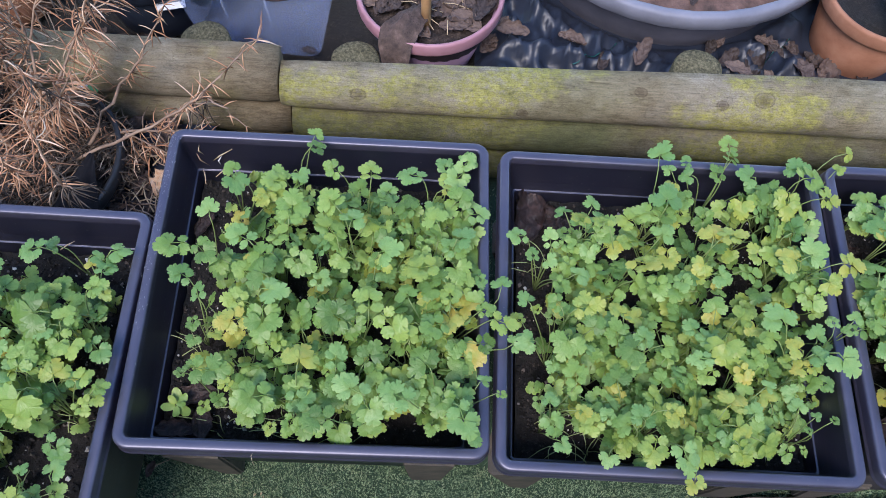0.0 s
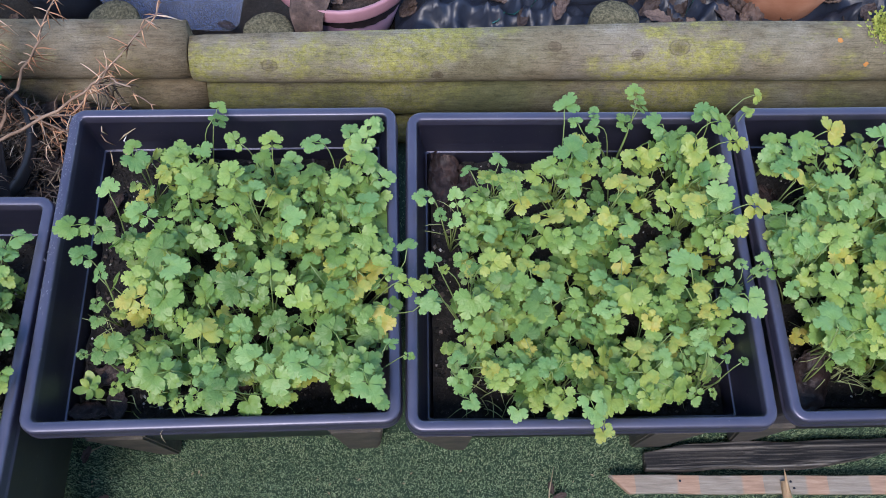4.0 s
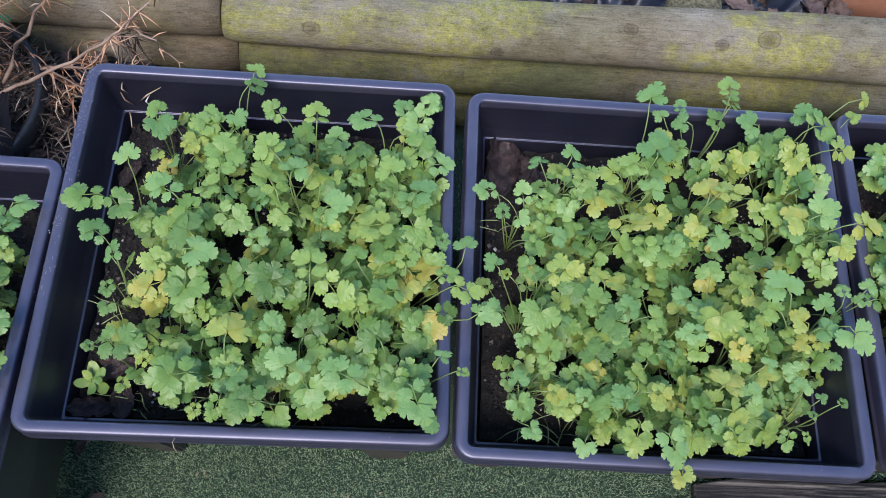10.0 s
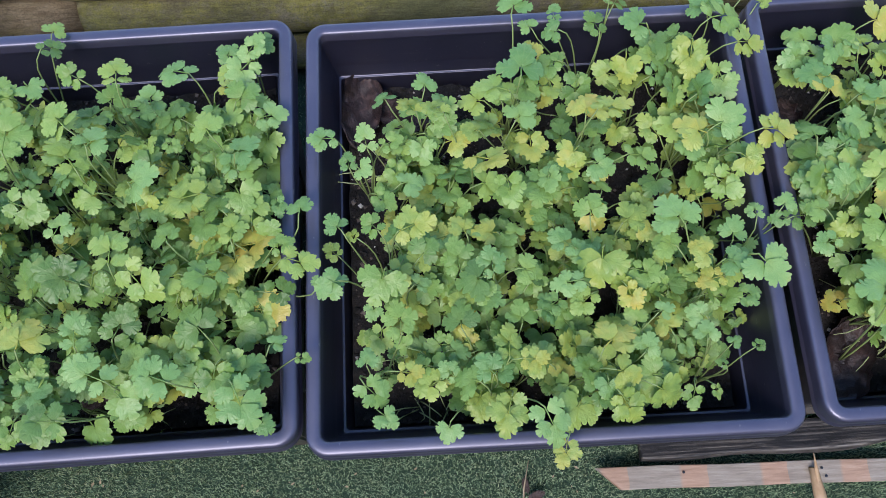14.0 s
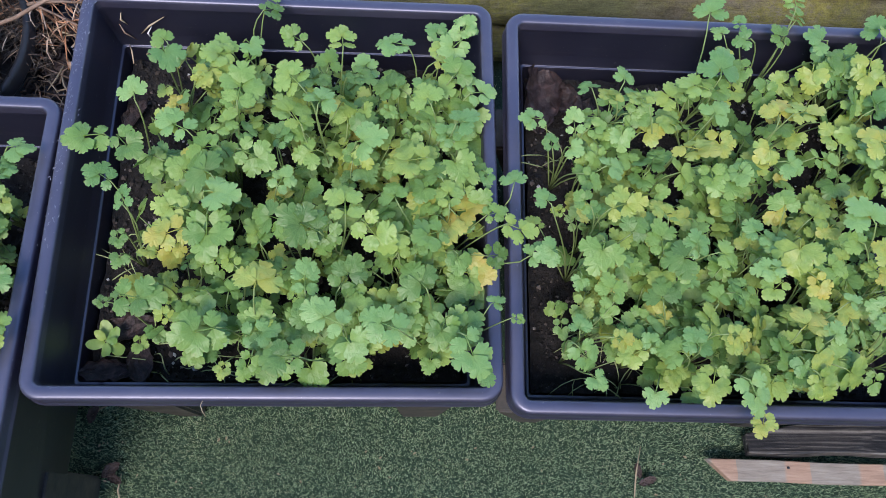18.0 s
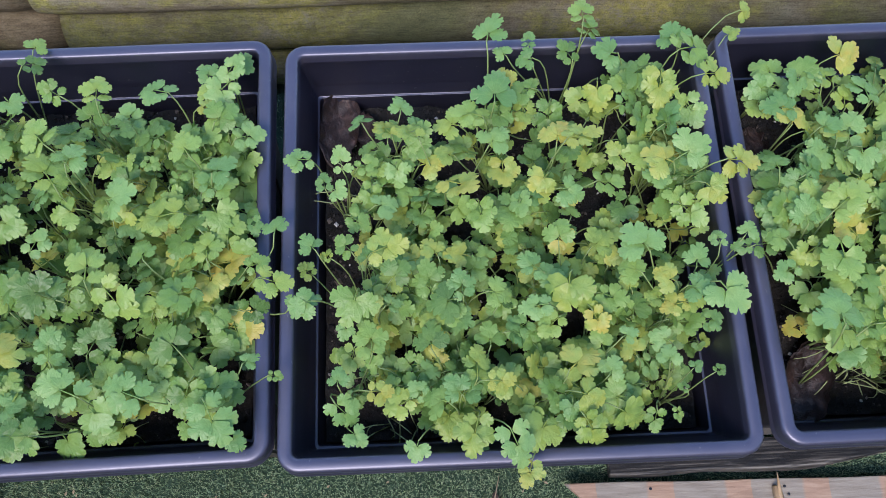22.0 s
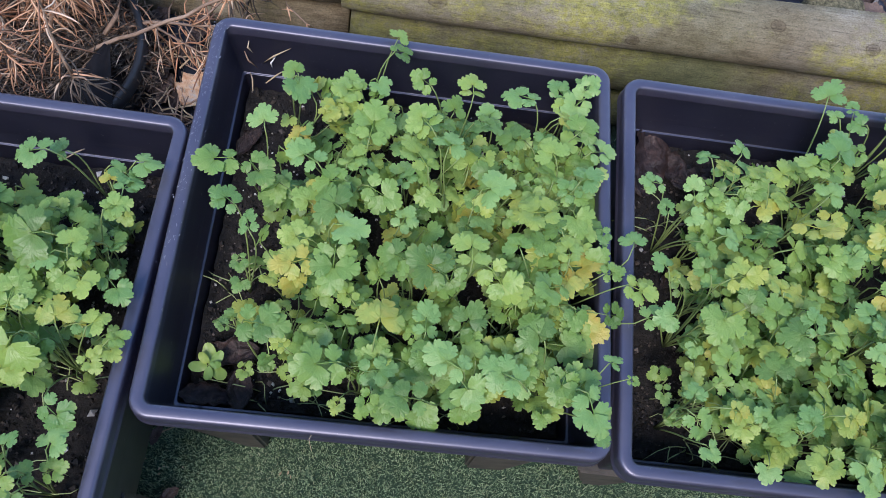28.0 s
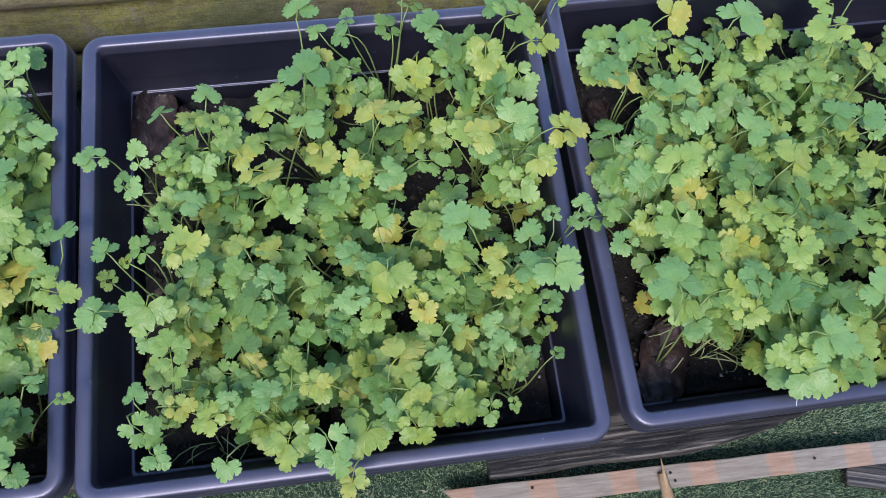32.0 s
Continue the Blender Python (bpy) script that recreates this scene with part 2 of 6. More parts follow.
    col = k.mix(0.55, col, k.ramp(k.noise(75, 8, 0.85, k.mapped((0.4, 1, 1)), 0.4), [(0.36, (0.40, 0.40, 0.38)), (0.46, (0.90, 0.90, 0.90)), (0.58, (1.10, 1.10, 1.10)), (0.68, (1.45, 1.45, 1.45))]), "MULTIPLY")
    grit = k.noise(420, 3, 0.7)
    col = k.mix(0.8, col, k.ramp(grit, [(0.30, (0.55, 0.55, 0.55)), (0.5, (1.0, 1.0, 1.0)), (0.7, (1.25, 1.25, 1.25))]), "MULTIPLY")
    col = k.mix(1.0, col, tuple(q * (1 - 0.40 * gloom) for q in (0.73, 0.74, 0.71)), "MULTIPLY")
    k.color(col)
    k.bump(fine, 0.6, 0.002)
    k.bump(grain, 0.6, 0.003)
    k.bump(mott, 0.5, 0.003)
    return k.bump(k.noise(140, 4, 0.8), 0.5, 0.0012).m


def plain_noise_mat(name, stops, scale, rough=0.7, bump=0.3, bscale=120, dist=0.001, spec=0.4, stretch=(1, 1, 1)):
    k = Mat(name, rough, spec=spec)
    k.color(k.ramp(k.noise(scale, 5, 0.65, k.mapped(stretch)), stops))
    return k.bump(k.noise(bscale, 4, 0.7), bump, dist).m


def dead_leaf_mat(name="dead_leaf", scale=1.0):
    k = Mat(name, 0.7)
    a = k.math("ADD", k.math("MULTIPLY", k.random(), 0.55), k.math("MULTIPLY", k.noise(7 * scale, 6, 0.7), 0.5))
    k.color(k.ramp(a, [(0.15, (0.018, 0.014, 0.014)), (0.45, (0.052, 0.036, 0.032)), (0.7, (0.115, 0.080, 0.068)), (0.95, (0.23, 0.165, 0.125))]))
    k.bump(k.voronoi(9 * scale), 0.6, 0.003)
    return k.bump(k.noise(24 * scale, 4), 0.6, 0.002).m


def fabric_mat():
    k = Mat("weed_fabric", 0.42, spec=0.5)
    w = k.math("ADD", k.noise(420, 2, 0.6, k.mapped((1, 0.25, 1))), k.noise(420, 2, 0.6, k.mapped((0.25, 1, 1))))
    k.color(k.mix(k.noise(12, 3), (0.012, 0.016, 0.028), (0.026, 0.034, 0.056)))
    return k.bump(w, 0.22, 0.001).m


def clear_mat():
    k = Mat("clear_plastic", 0.22)
    k.b.inputs["Base Color"].default_value = (0.80, 0.86, 0.97, 1)
    k.b.inputs["IOR"].default_value = 1.25
    tp = k.n.new("ShaderNodeBsdfTransparent")
    tp.inputs[0].default_value = (0.76, 0.81, 0.92, 1)
    mx = k.n.new("ShaderNodeMixShader")
    k.link(k.step(k.noise(9, 5), 0.05, 2.7), mx.inputs[0])
    k.link(tp.outputs[0], mx.inputs[1])
    k.link(k.b.outputs[0], mx.inputs[2])
    k.link(mx.outputs[0], k.n["Material Output"].inputs[0])
    return k.m


def batten_mat():
    """Old batten: grey weathered faces with paler orange patches where cross laths once lay."""
    k = Mat("batten_wood", 0.75)
    g = k.noise(30, 6, 0.75, k.mapped((0.6, 8, 8)), 0.4)
    grey = k.ramp(g, [(0.25, (0.20, 0.165, 0.13)), (0.55, (0.36, 0.31, 0.25)), (0.8, (0.50, 0.45, 0.37))])
    raw = k.ramp(g, [(0.25, (0.36, 0.19, 0.11)), (0.55, (0.54, 0.31, 0.19)), (0.8, (0.64, 0.43, 0.29))])
    sx = k.n.new("ShaderNodeSeparateXYZ")
    k.link(k.co.outputs["Object"], sx.inputs[0])
    ph = k.math("FRACT", k.math("ADD", k.math("MULTIPLY", sx.outputs[0], 8.2), k.math("MULTIPLY", k.noise(30, 2), 0.06)), 0)
    k.color(k.mix(k.math("MULTIPLY", k.step(ph, 0.64, 0.68), 0.62), grey, raw))
    return k.bump(g, 0.5, 0.002).m


M_PLANTER = plastic_planter()
# same plastic as M_PLANTER; the paler blue puts sky sheen into the colour
M_RIM_SKYLIT = plastic_planter("rim_plastic_skylit", (0.034, 0.033, 0.055), (0.058, 0.055, 0.076))
M_DUSTY = dusty_plastic()
M_SOIL = soil_mat()
M_CRUMB = crumb_mat()
GREENS = [(0.05, (0.095, 0.185, 0.045)), (0.30, (0.180, 0.310, 0.070)), (0.58, (0.250, 0.385, 0.092)), (0.80, (0.305, 0.420, 0.095)), (0.97, (0.37, 0.455, 0.09))]
YELLOWS = [(0.05, (0.28, 0.39, 0.08)), (0.45, (0.37, 0.42, 0.08)), (0.75, (0.45, 0.435, 0.085)), (1.0, (0.55, 0.42, 0.09))]
COOLS = [(0.05, (0.130, 0.265, 0.078)), (0.5, (0.215, 0.372, 0.112)), (0.95, (0.285, 0.44, 0.142))]
M_LEAF = leaf_mat("leaf_green", GREENS)
M_LEAF_Y = leaf_mat("leaf_yellowing", YELLOWS, 1.0)
M_LEAF_C = leaf_mat("leaf_cool", COOLS)
M_STEM = stem_mat()
M_TURF = turf_mat()
M_TURF_BASE = turf_base_mat()
M_LOG = log_mat("log_lichen", 1.0, knots=((0.152, -0.077, 0.020, 0.030), (0.930, -0.052, 0.048, 0.036), (0.692, -0.050, 0.047, 0.024), (0.850, -0.066, 0.040, 0.024), (1.42, -0.066, 0.04, 0.034), (0.47, -0.080, 0.0, 0.022)))
M_LOG_LOW = log_mat("log_low", 1.0, 0.0, 0.7)
M_LOG_LEFT = log_mat("log_left", 0.3, 0.16, 0.15)
M_PEG = plain_noise_mat("peg_top", [(0.35, (0.045, 0.042, 0.022)), (0.5, (0.12, 0.108, 0.058)), (0.7, (0.24, 0.205, 0.12))], 190, 0.9, 1.0, 300, 0.004)
M_DARKLEAF = plain_noise_mat("dark_dead_leaf", [(0.3, (0.010, 0.0070, 0.0068)), (0.55, (0.032, 0.020, 0.018)), (0.78, (0.095, 0.054, 0.045))], 9, 0.45, 0.8, 16, 0.003)
M_CLOTH = plain_noise_mat("black_cloth", [(0.3, (0.004, 0.004, 0.006)), (0.7, (0.012, 0.012, 0.015))], 30, 0.85, 0.4, 200, 0.001, 0.2)
M_DEAD = dead_leaf_mat()
M_DRAPE = plain_noise_mat("dead_leaf_large", [(0.3, (0.035, 0.024, 0.021)), (0.55, (0.095, 0.064, 0.053)), (0.75, (0.19, 0.135, 0.11))], 45, 0.75, 1.0, 130, 0.005)
M_LITTER = plain_noise_mat("dark_litter", [(0.35, (0.010, 0.008, 0.008)), (0.55, (0.04, 0.029, 0.025)), (0.75, (0.12, 0.088, 0.072))], 70, 0.85, 1.0, 120, 0.006)
M_FABRIC = fabric_mat()
M_CLEAR = clear_mat()
M_BATTEN = batten_mat()
M_PINK = plain_noise_mat("pink_plastic", [(0.3, (0.31, 0.15, 0.18)), (0.7, (0.43, 0.235, 0.275))], 8, 0.5, 0.08)
M_MAUVE = plain_noise_mat("mauve_plastic", [(0.3, (0.25, 0.15, 0.24)), (0.7, (0.36, 0.24, 0.34))], 9, 0.5, 0.08)
M_NAVY = plain_noise_mat("navy_plastic", [(0.3, (0.010, 0.013, 0.022)), (0.7, (0.022, 0.028, 0.042))], 12, 0.35, 0.1)
M_BLACKPOT = plain_noise_mat("black_pot_plastic", [(0.3, (0.014, 0.016, 0.020)), (0.7, (0.035, 0.038, 0.044))], 14, 0.45, 0.1)
M_TERRA = plain_noise_mat("terracotta", [(0.3, (0.235, 0.10, 0.056)), (0.55, (0.33, 0.155, 0.092)), (0.8, (0.40, 0.22, 0.145))], 11, 0.75, 0.25)
M_TUBBODY = plain_noise_mat("tub_body_plastic", [(0.3, (0.055, 0.055, 0.072)), (0.7, (0.105, 0.105, 0.132))], 9, 0.6, 0.1)
M_BAND = plain_noise_mat("dark_stain", [(0.3, (0.035, 0.018, 0.015)), (0.7, (0.10, 0.048, 0.036))], 40, 0.7, 0.3)
M_GREYTUB = plain_noise_mat("grey_lilac_plastic", [(0.3, (0.15, 0.155, 0.195)), (0.7, (0.225, 0.23, 0.28))], 9, 0.55, 0.1)
M_BARK = plain_noise_mat("bark_chip", [(0.3, (0.05, 0.032, 0.026)), (0.6, (0.16, 0.095, 0.075)), (0.8, (0.27, 0.18, 0.15))], 30, 0.85, 0.8, 110, 0.004)
M_CANE = plain_noise_mat("cane", [(0.3, (0.38, 0.21, 0.09)), (0.7, (0.55, 0.34, 0.16))], 30, 0.6, 0.3)
M_BLACKWOOD = plain_noise_mat("black_wood", [(0.32, (0.006, 0.006, 0.007)), (0.45, (0.020, 0.019, 0.019)), (0.54, (0.085, 0.075, 0.066)), (0.66, (0.27, 0.24, 0.20))], 20, 0.6, 0.9, 60, 0.003, stretch=(0.06, 7, 7))
M_RAWWOOD = plain_noise_mat("raw_wood", [(0.3, (0.40, 0.24, 0.12)), (0.7, (0.60, 0.42, 0.25))], 35, 0.7, 0.6, 90, 0.002)
M_STRAW = plain_noise_mat("straw", [(0.3, (0.33, 0.25, 0.15)), (0.7, (0.55, 0.45, 0.30))], 40, 0.7, 0.3)
M_WHITE = plain_noise_mat("white_flake", [(0.3, (0.6, 0.6, 0.62)), (0.7, (0.8, 0.8, 0.8))], 60, 0.6, 0.2)
M_CHART = plain_noise_mat("chartreuse_leaf", [(0.3, (0.30, 0.42, 0.04)), (0.7, (0.50, 0.60, 0.10))], 30, 0.5, 0.3)


def twig_mat(name, stops):
    k = Mat(name, 0.7)
    k.color(k.ramp(k.island(), stops))
    return k.m


M_NEEDLE = twig_mat("dead_needles", [(0.0, (0.20, 0.105, 0.065)), (0.30, (0.45, 0.22, 0.115)), (0.70, (0.62, 0.37, 0.22)), (1.0, (0.70, 0.56, 0.43))])
M_NEEDLE_G = twig_mat("grey_needles", [(0.0, (0.028, 0.022, 0.017)), (0.5, (0.085, 0.064, 0.048)), (1.0, (0.25, 0.19, 0.14))])
M_TWIG = plain_noise_mat("twig_bark", [(0.3, (0.17, 0.11, 0.075)), (0.7, (0.36, 0.26, 0.19))], 45, 0.8, 0.5)

# ---------------------------------------------------------------- geometry helpers


def mesh(name, verts, faces, mat, smooth=True, uv=None):
    me = bpy.data.meshes.new(name)
    me.from_pydata([tuple(map(float, v)) for v in verts], [], faces)
    me.materials.append(mat)
    if smooth:
        me.polygons.foreach_set("use_smooth", [True] * len(me.polygons))
    if uv is not None:
        lay = me.uv_layers.new(name="UVMap")
        idx = np.zeros(len(me.loops), dtype=np.int32)
        me.loops.foreach_get("vertex_index", idx)
        lay.data.foreach_set("uv", np.asarray(uv, dtype=np.float32)[idx].ravel())
    me.update()
    return me


def thing(name, m, label, category, group="", kind=""):
    """An empty at a thing's base."""
    ob = new(name)
    ob.empty_display_size = 0.02
    ob.matrix_world = m
    return tagged(ob, label, category, group, kind)


def part(name, me, parent, label="", m=None):
    ob = new(name, me)
    ob.parent = parent
    if m is not None:
        ob.matrix_basis = m
    if label:
        ob["label"] = label
    return ob


def single(name, me, m, label, category, group="", kind=""):
    ob = new(name, me)
    ob.matrix_world = m
    return tagged(ob, label, category, group, kind)


def rounded_rect(w, d, r, z, n=6):
    pts = []
    for cx, cy, a0 in ((w / 2 - r, d / 2 - r, 0), (-w / 2 + r, d / 2 - r, 90), (-w / 2 + r, -d / 2 + r, 180), (w / 2 - r, -d / 2 + r, 270)):
        for i in range(n + 1):
            a = radians(a0 + 90 * i / n)
            pts.append((cx + r * math.cos(a), cy + r * math.sin(a), z))
    return pts


def circle(r, z, n=40, cx=0, cy=0):
    return [(cx + r * math.cos(2 * math.pi * i / n), cy + r * math.sin(2 * math.pi * i / n), z) for i in range(n)]


def loft(rings, cap_first=False, cap_last=False):
    n = len(rings[0])
    verts = [p for ring in rings for p in ring]
    faces = []
    for k in range(len(rings) - 1):
        for i in range(n):
            j = (i + 1) % n
            faces.append((k * n + i, k * n + j, (k + 1) * n + j, (k + 1) * n + i))
    if cap_first:
        faces.append(tuple(reversed(range(n))))
    if cap_last:
        faces.append(tuple(range((len(rings) - 1) * n, len(rings) * n)))
    return verts, faces


def tube(path, radii, sides=6):
    """Vertices and faces of a tapered tube along a path."""
    verts, faces = [], []
    path = [Vector(p) for p in path]
    for k, p in enumerate(path):
        d = (path[min(k + 1, len(path) - 1)] - path[max(k - 1, 0)]).normalized()
        a = d.orthogonal().normalized()
        b = d.cross(a)
        r = radii[k] if isinstance(radii, (list, tuple)) else radii
        for i in range(sides):
            t = 2 * math.pi * i / sides
            verts.append(p + r * (math.cos(t) * a + math.sin(t) * b))
        if k:
            for i in range(sides):
                j = (i + 1) % sides
                faces.append(((k - 1) * sides + i, (k - 1) * sides + j, k * sides + j, k * sides + i))
    faces.append(tuple(reversed(range(sides))))
    faces.append(tuple(range((len(path) - 1) * sides, len(path) * sides)))
    return verts, faces


class Pile:
    """Collects many small pieces into one mesh."""

    def __init__(self):
        self.v, self.f = [], []

    def add(self, verts, faces):
        o = len(self.v)
        self.v.extend(verts)
        self.f.extend(tuple(i + o for i in f) for f in faces)

    def mesh(self, name, mat, smooth=True):
        return mesh(name, self.v, self.f, mat, smooth)


def box_mesh(name, sx, sy, sz, mat, bevel=0.003, jitter=0.0, cuts=0):
    """A box with bevelled, slightly uneven edges, resting on z = 0."""
    bm = bmesh.new()
    bmesh.ops.create_cube(bm, size=1)
    for v in bm.verts:
        v.co = Vector((v.co.x * sx, v.co.y * sy, (v.co.z + 0.5) * sz))
    if cuts:
        es = [e for e in bm.edges if abs(e.verts[0].co.x - e.verts[1].co.x) > sx * 0.9]
        bmesh.ops.subdivide_edges(bm, edges=es, cuts=cuts, use_grid_fill=True)
    if jitter:
        for v in bm.verts:
            q = noise.noise_vector(v.co * 9)
            v.co += Vector((0, q.y, q.z)) * jitter
    bmesh.ops.bevel(bm, geom=[e for e in bm.edges if e.calc_face_angle(0) > 0.6], offset=bevel, segments=2, affect="EDGES", profile=0.5)
    me = bpy.data.meshes.new(name)
    bm.to_mesh(me)
    bm.free()
    me.materials.append(mat)
    return me


# ---------------------------------------------------------------- ground
ground = single("ground", mesh("ground", *(lambda s: ([(-s, -s, 0), (s, -s, 0), (s, s, 0), (-s, s, 0)], [(0, 1, 2, 3)]))(400.0), M_TURF_BASE, False),
                Matrix(), "dark green backing of artificial turf", "ground", kind="structure")


def turf(x0, x1, y0, y1, count, seed):
    g = np.random.default_rng(seed)
    x = g.uniform(x0, x1, count)
    y = g.uniform(y0, y1, count)
    a = g.uniform(0, 2 * math.pi, count)
    h = g.uniform(0.004, 0.009, count)
    lean = g.uniform(0.10, 0.75, count) * h
    bend = g.uniform(-1.0, 1.0, count)
    w = g.uniform(0.00032, 0.00062, count)
    dx, dy = np.cos(a), np.sin(a)
    b2 = a + bend
    ex, ey = np.cos(b2), np.sin(b2)
    z0 = np.zeros(count)
    v = np.stack([
        np.stack([x - dy * w, y + dx * w, z0], 1),
        np.stack([x + dy * w, y - dx * w, z0], 1),
        np.stack([x + dx * lean * 0.4 + dy * w, y + dy * lean * 0.4 - dx * w, h * 0.75], 1),
        np.stack([x + dx * lean * 0.4 - dy * w, y + dy * lean * 0.4 + dx * w, h * 0.75], 1),
        np.stack([x + dx * lean * 0.4 + ex * lean, y + dy * lean * 0.4 + ey * lean, h], 1)], 1).reshape(-1, 3)
    k = np.arange(count) * 5
    faces = [f for i in k.tolist() for f in ((i, i + 1, i + 2, i + 3), (i + 3, i + 2, i + 4))]
    return mesh("turf_pile", v, faces, M_TURF, False)


single("turf_pile", turf(-0.75, 1.75, -0.12, 0.31, 210000, 3), Matrix(), "short curled green artificial turf blades", "artificial grass", kind="stuff")
single("turf_pile", turf(-0.6, 0.72, 0.31, 0.93, 14000, 4), Matrix(), "short curled green artificial turf blades under the planters", "artificial grass", kind="stuff")

# ---------------------------------------------------------------- planters
RIM = 0.445      # height of the rims
PW, PD = 0.536, 0.532   # outer size of a rim
SOIL = 0.105     # depth of the soil under the rim


def planter_meshes():
    prof = []     # inset from the outer edge, height under the rim
    prof += [(0.042, -0.300), (0.036, -0.180), (0.028, -0.060), (0.0205, -0.034), (0.0195, -0.0305), (0.0045, -0.0300), (0.0014, -0.0290), (0.0002, -0.0268), (0.0004, -0.0242), (0.0020, -0.0222)]
    prof += [(0.0022, -0.0180), (0.0022, -0.0075), (0.0025, -0.0048), (0.0034, -0.0024), (0.0050, -0.0009), (0.0072, -0.0002), (0.0118, 0.0), (0.0160, -0.0004), (0.0178, -0.0014), (0.0189, -0.0032), (0.0193, -0.0065), (0.0198, -0.0150)]
    prof += [(0.0203, -0.0230), (0.0265, -0.0550), (0.0325, -0.0800), (0.0332, -0.0812), (0.0352, -0.0806), (0.0360, -0.0815), (0.0362, -0.0840), (0.0420, -0.1250)]
    rings = [rounded_rect(PW - 2 * i, PD - 2 * i, max(0.0042, 0.027 - i), z) for i, z in prof]
    a, b = 5, len(prof) - 9
    outer = mesh("planter_body", *loft(rings[:a + 1], cap_first=True), M_PLANTER)
    inner = mesh("planter_liner", *loft(rings[b:]), M_PLANTER)
    # rim takes the plastic copy with the sky's sheen in its colour
    rim = mesh("planter_rim", *loft(rings[a:b + 1]), M_RIM_SKYLIT)
    feet = []
    h = RIM - 0.215
    for pts in ([(0, 0), (0.100, 0), (0.098, -h), (0.062, -h)], [(0, 0), (0.092, 0), (0.079, -h), (0.017, -h)]):
        bm = bmesh.new()
        front = [bm.verts.new((x, -0.05 * z, z)) for x, z in pts]
        back = [bm.verts.new((x, 0.070, z)) for x, z in pts]
        bm.faces.new(front)
        bm.faces.new(list(reversed(back)))
        for i in range(4):
            j = (i + 1) % 4
            bm.faces.new((front[j], front[i], back[i], back[j]))
        bmesh.ops.recalc_face_normals(bm, faces=bm.faces)
        bmesh.ops.bevel(bm, geom=bm.edges[:], offset=0.004, segments=2, affect="EDGES")
        foot = bpy.data.meshes.new("planter_foot")
        bm.to_mesh(foot)
        bm.free()
        foot.materials.append(M_DUSTY)
        feet.append(foot)
    return outer, inner, rim, feet


BODY, LINER, RIM_MESH, FEET = planter_meshes()
PLANTERS = {}


def soil_z(x, y, seed):
    return -SOIL + 0.010 * noise.noise(Vector((x * 9, y * 9, seed))) + 0.006 * noise.noise(Vector((x * 40, y * 40, seed))) + 0.006 * noise.noise(Vector((x * 95, y * 95, seed)))


def soil_mesh(seed):
    n = 90
    w, d = PW - 0.084, PD - 0.084
    verts, faces = [], []
    for j in range(n + 1):
        for i in range(n + 1):
            x, y = (i / n - 0.5) * w, (j / n - 0.5) * d
            verts.append((x, y, soil_z(x, y, seed)))
    for j in range(n):
        for i in range(n):
            a = j * (n + 1) + i
            faces.append((a, a + 1, a + n + 2, a + n + 1))
    return mesh("soil", verts, faces, M_SOIL)


def crumbs(seed, count=5200):
    g = random.Random(seed)
    p = Pile()
    for _ in range(count):
        x, y = g.uniform(-0.5, 0.5) * (PW - 0.09), g.uniform(-0.5, 0.5) * (PD - 0.09)
        r = g.uniform(0.0010, 0.0032) if g.random() < 0.92 else g.uniform(0.0032, 0.0062)
        z = soil_z(x, y, seed)
        m = Matrix.Translation((x, y, z + 0.001 + r * 0.35)) @ Euler([g.uniform(0, 6) for _ in range(3)]).to_matrix().to_4x4() @ Matrix.Diagonal((r, r * g.uniform(0.5, 1), r * g.uniform(0.5, 1.2), 1))
        v = [m @ Vector(q) for q in ((1, 0, 0), (-1, 0, 0), (0, 1, 0), (0, -1, 0), (0, 0, 1), (0, 0, -1))]
        p.add(v, [(0, 2, 4), (2, 1, 4), (1, 3, 4), (3, 0, 4), (2, 0, 5), (1, 2, 5), (3, 1, 5), (0, 3, 5)])
    return p.mesh("soil_crumbs", M_CRUMB, False)


def planter(key, x, y, turn, z, words, tip=0.0, lean=0.0, wide=1.0):
    m = pose(x, y, z, tip, lean, turn) @ Matrix.Diagonal((wide, 1, 1, 1))
    t = thing("planter", m, words, "planter", "row of planters")
    part("body", BODY, t)
    part("inner_wall", LINER, t, "dark inner wall with a narrow moulded ledge")
    part("rim", RIM_MESH, t, "weathered rolled rim, sky sheen painted in as paler blue-grey")
    for x0, foot in ((-0.258, FEET[0]), (0.142, FEET[1])):
        for sy in (-1, 1):
            foot_m = Matrix.Translation((x0, sy * (PD / 2 - 0.030), -0.215)) @ Matrix.Diagonal((1, -sy, (z - 0.215) / (RIM - 0.215), 1))
            part("foot", foot, t, "dusty moulded plastic foot", foot_m)
    s = part("soil", soil_mesh(len(PLANTERS) * 3.1), t, "dark moist potting soil")
    part("crumb", crumbs(len(PLANTERS) * 3.1), s, "loose crumbs and perlite")
    PLANTERS[key] = (t, m)


planter("A", -0.720, 0.342, -0.1, RIM + 0.008, "charcoal plastic planter set forward of the others, thinly sown with coriander")
planter("B", -0.184, 0.506, 1.3, RIM + 0.005, "charcoal plastic planter full of coriander, bare soil at one corner", -0.7, 1.1)
planter("C", 0.3612, 0.500, 0.15, RIM, "charcoal plastic planter full of yellowing coriander", wide=1.006)
planter("D", 0.911, 0.510, 0.6, RIM, "charcoal plastic planter densely filled with young coriander")

# ---------------------------------------------------------------- log retaining wall
wall = thing("wall_log", pose(0, 0, 0), "low retaining wall of stacked half-round logs, green with algae", "wall", kind="structure")


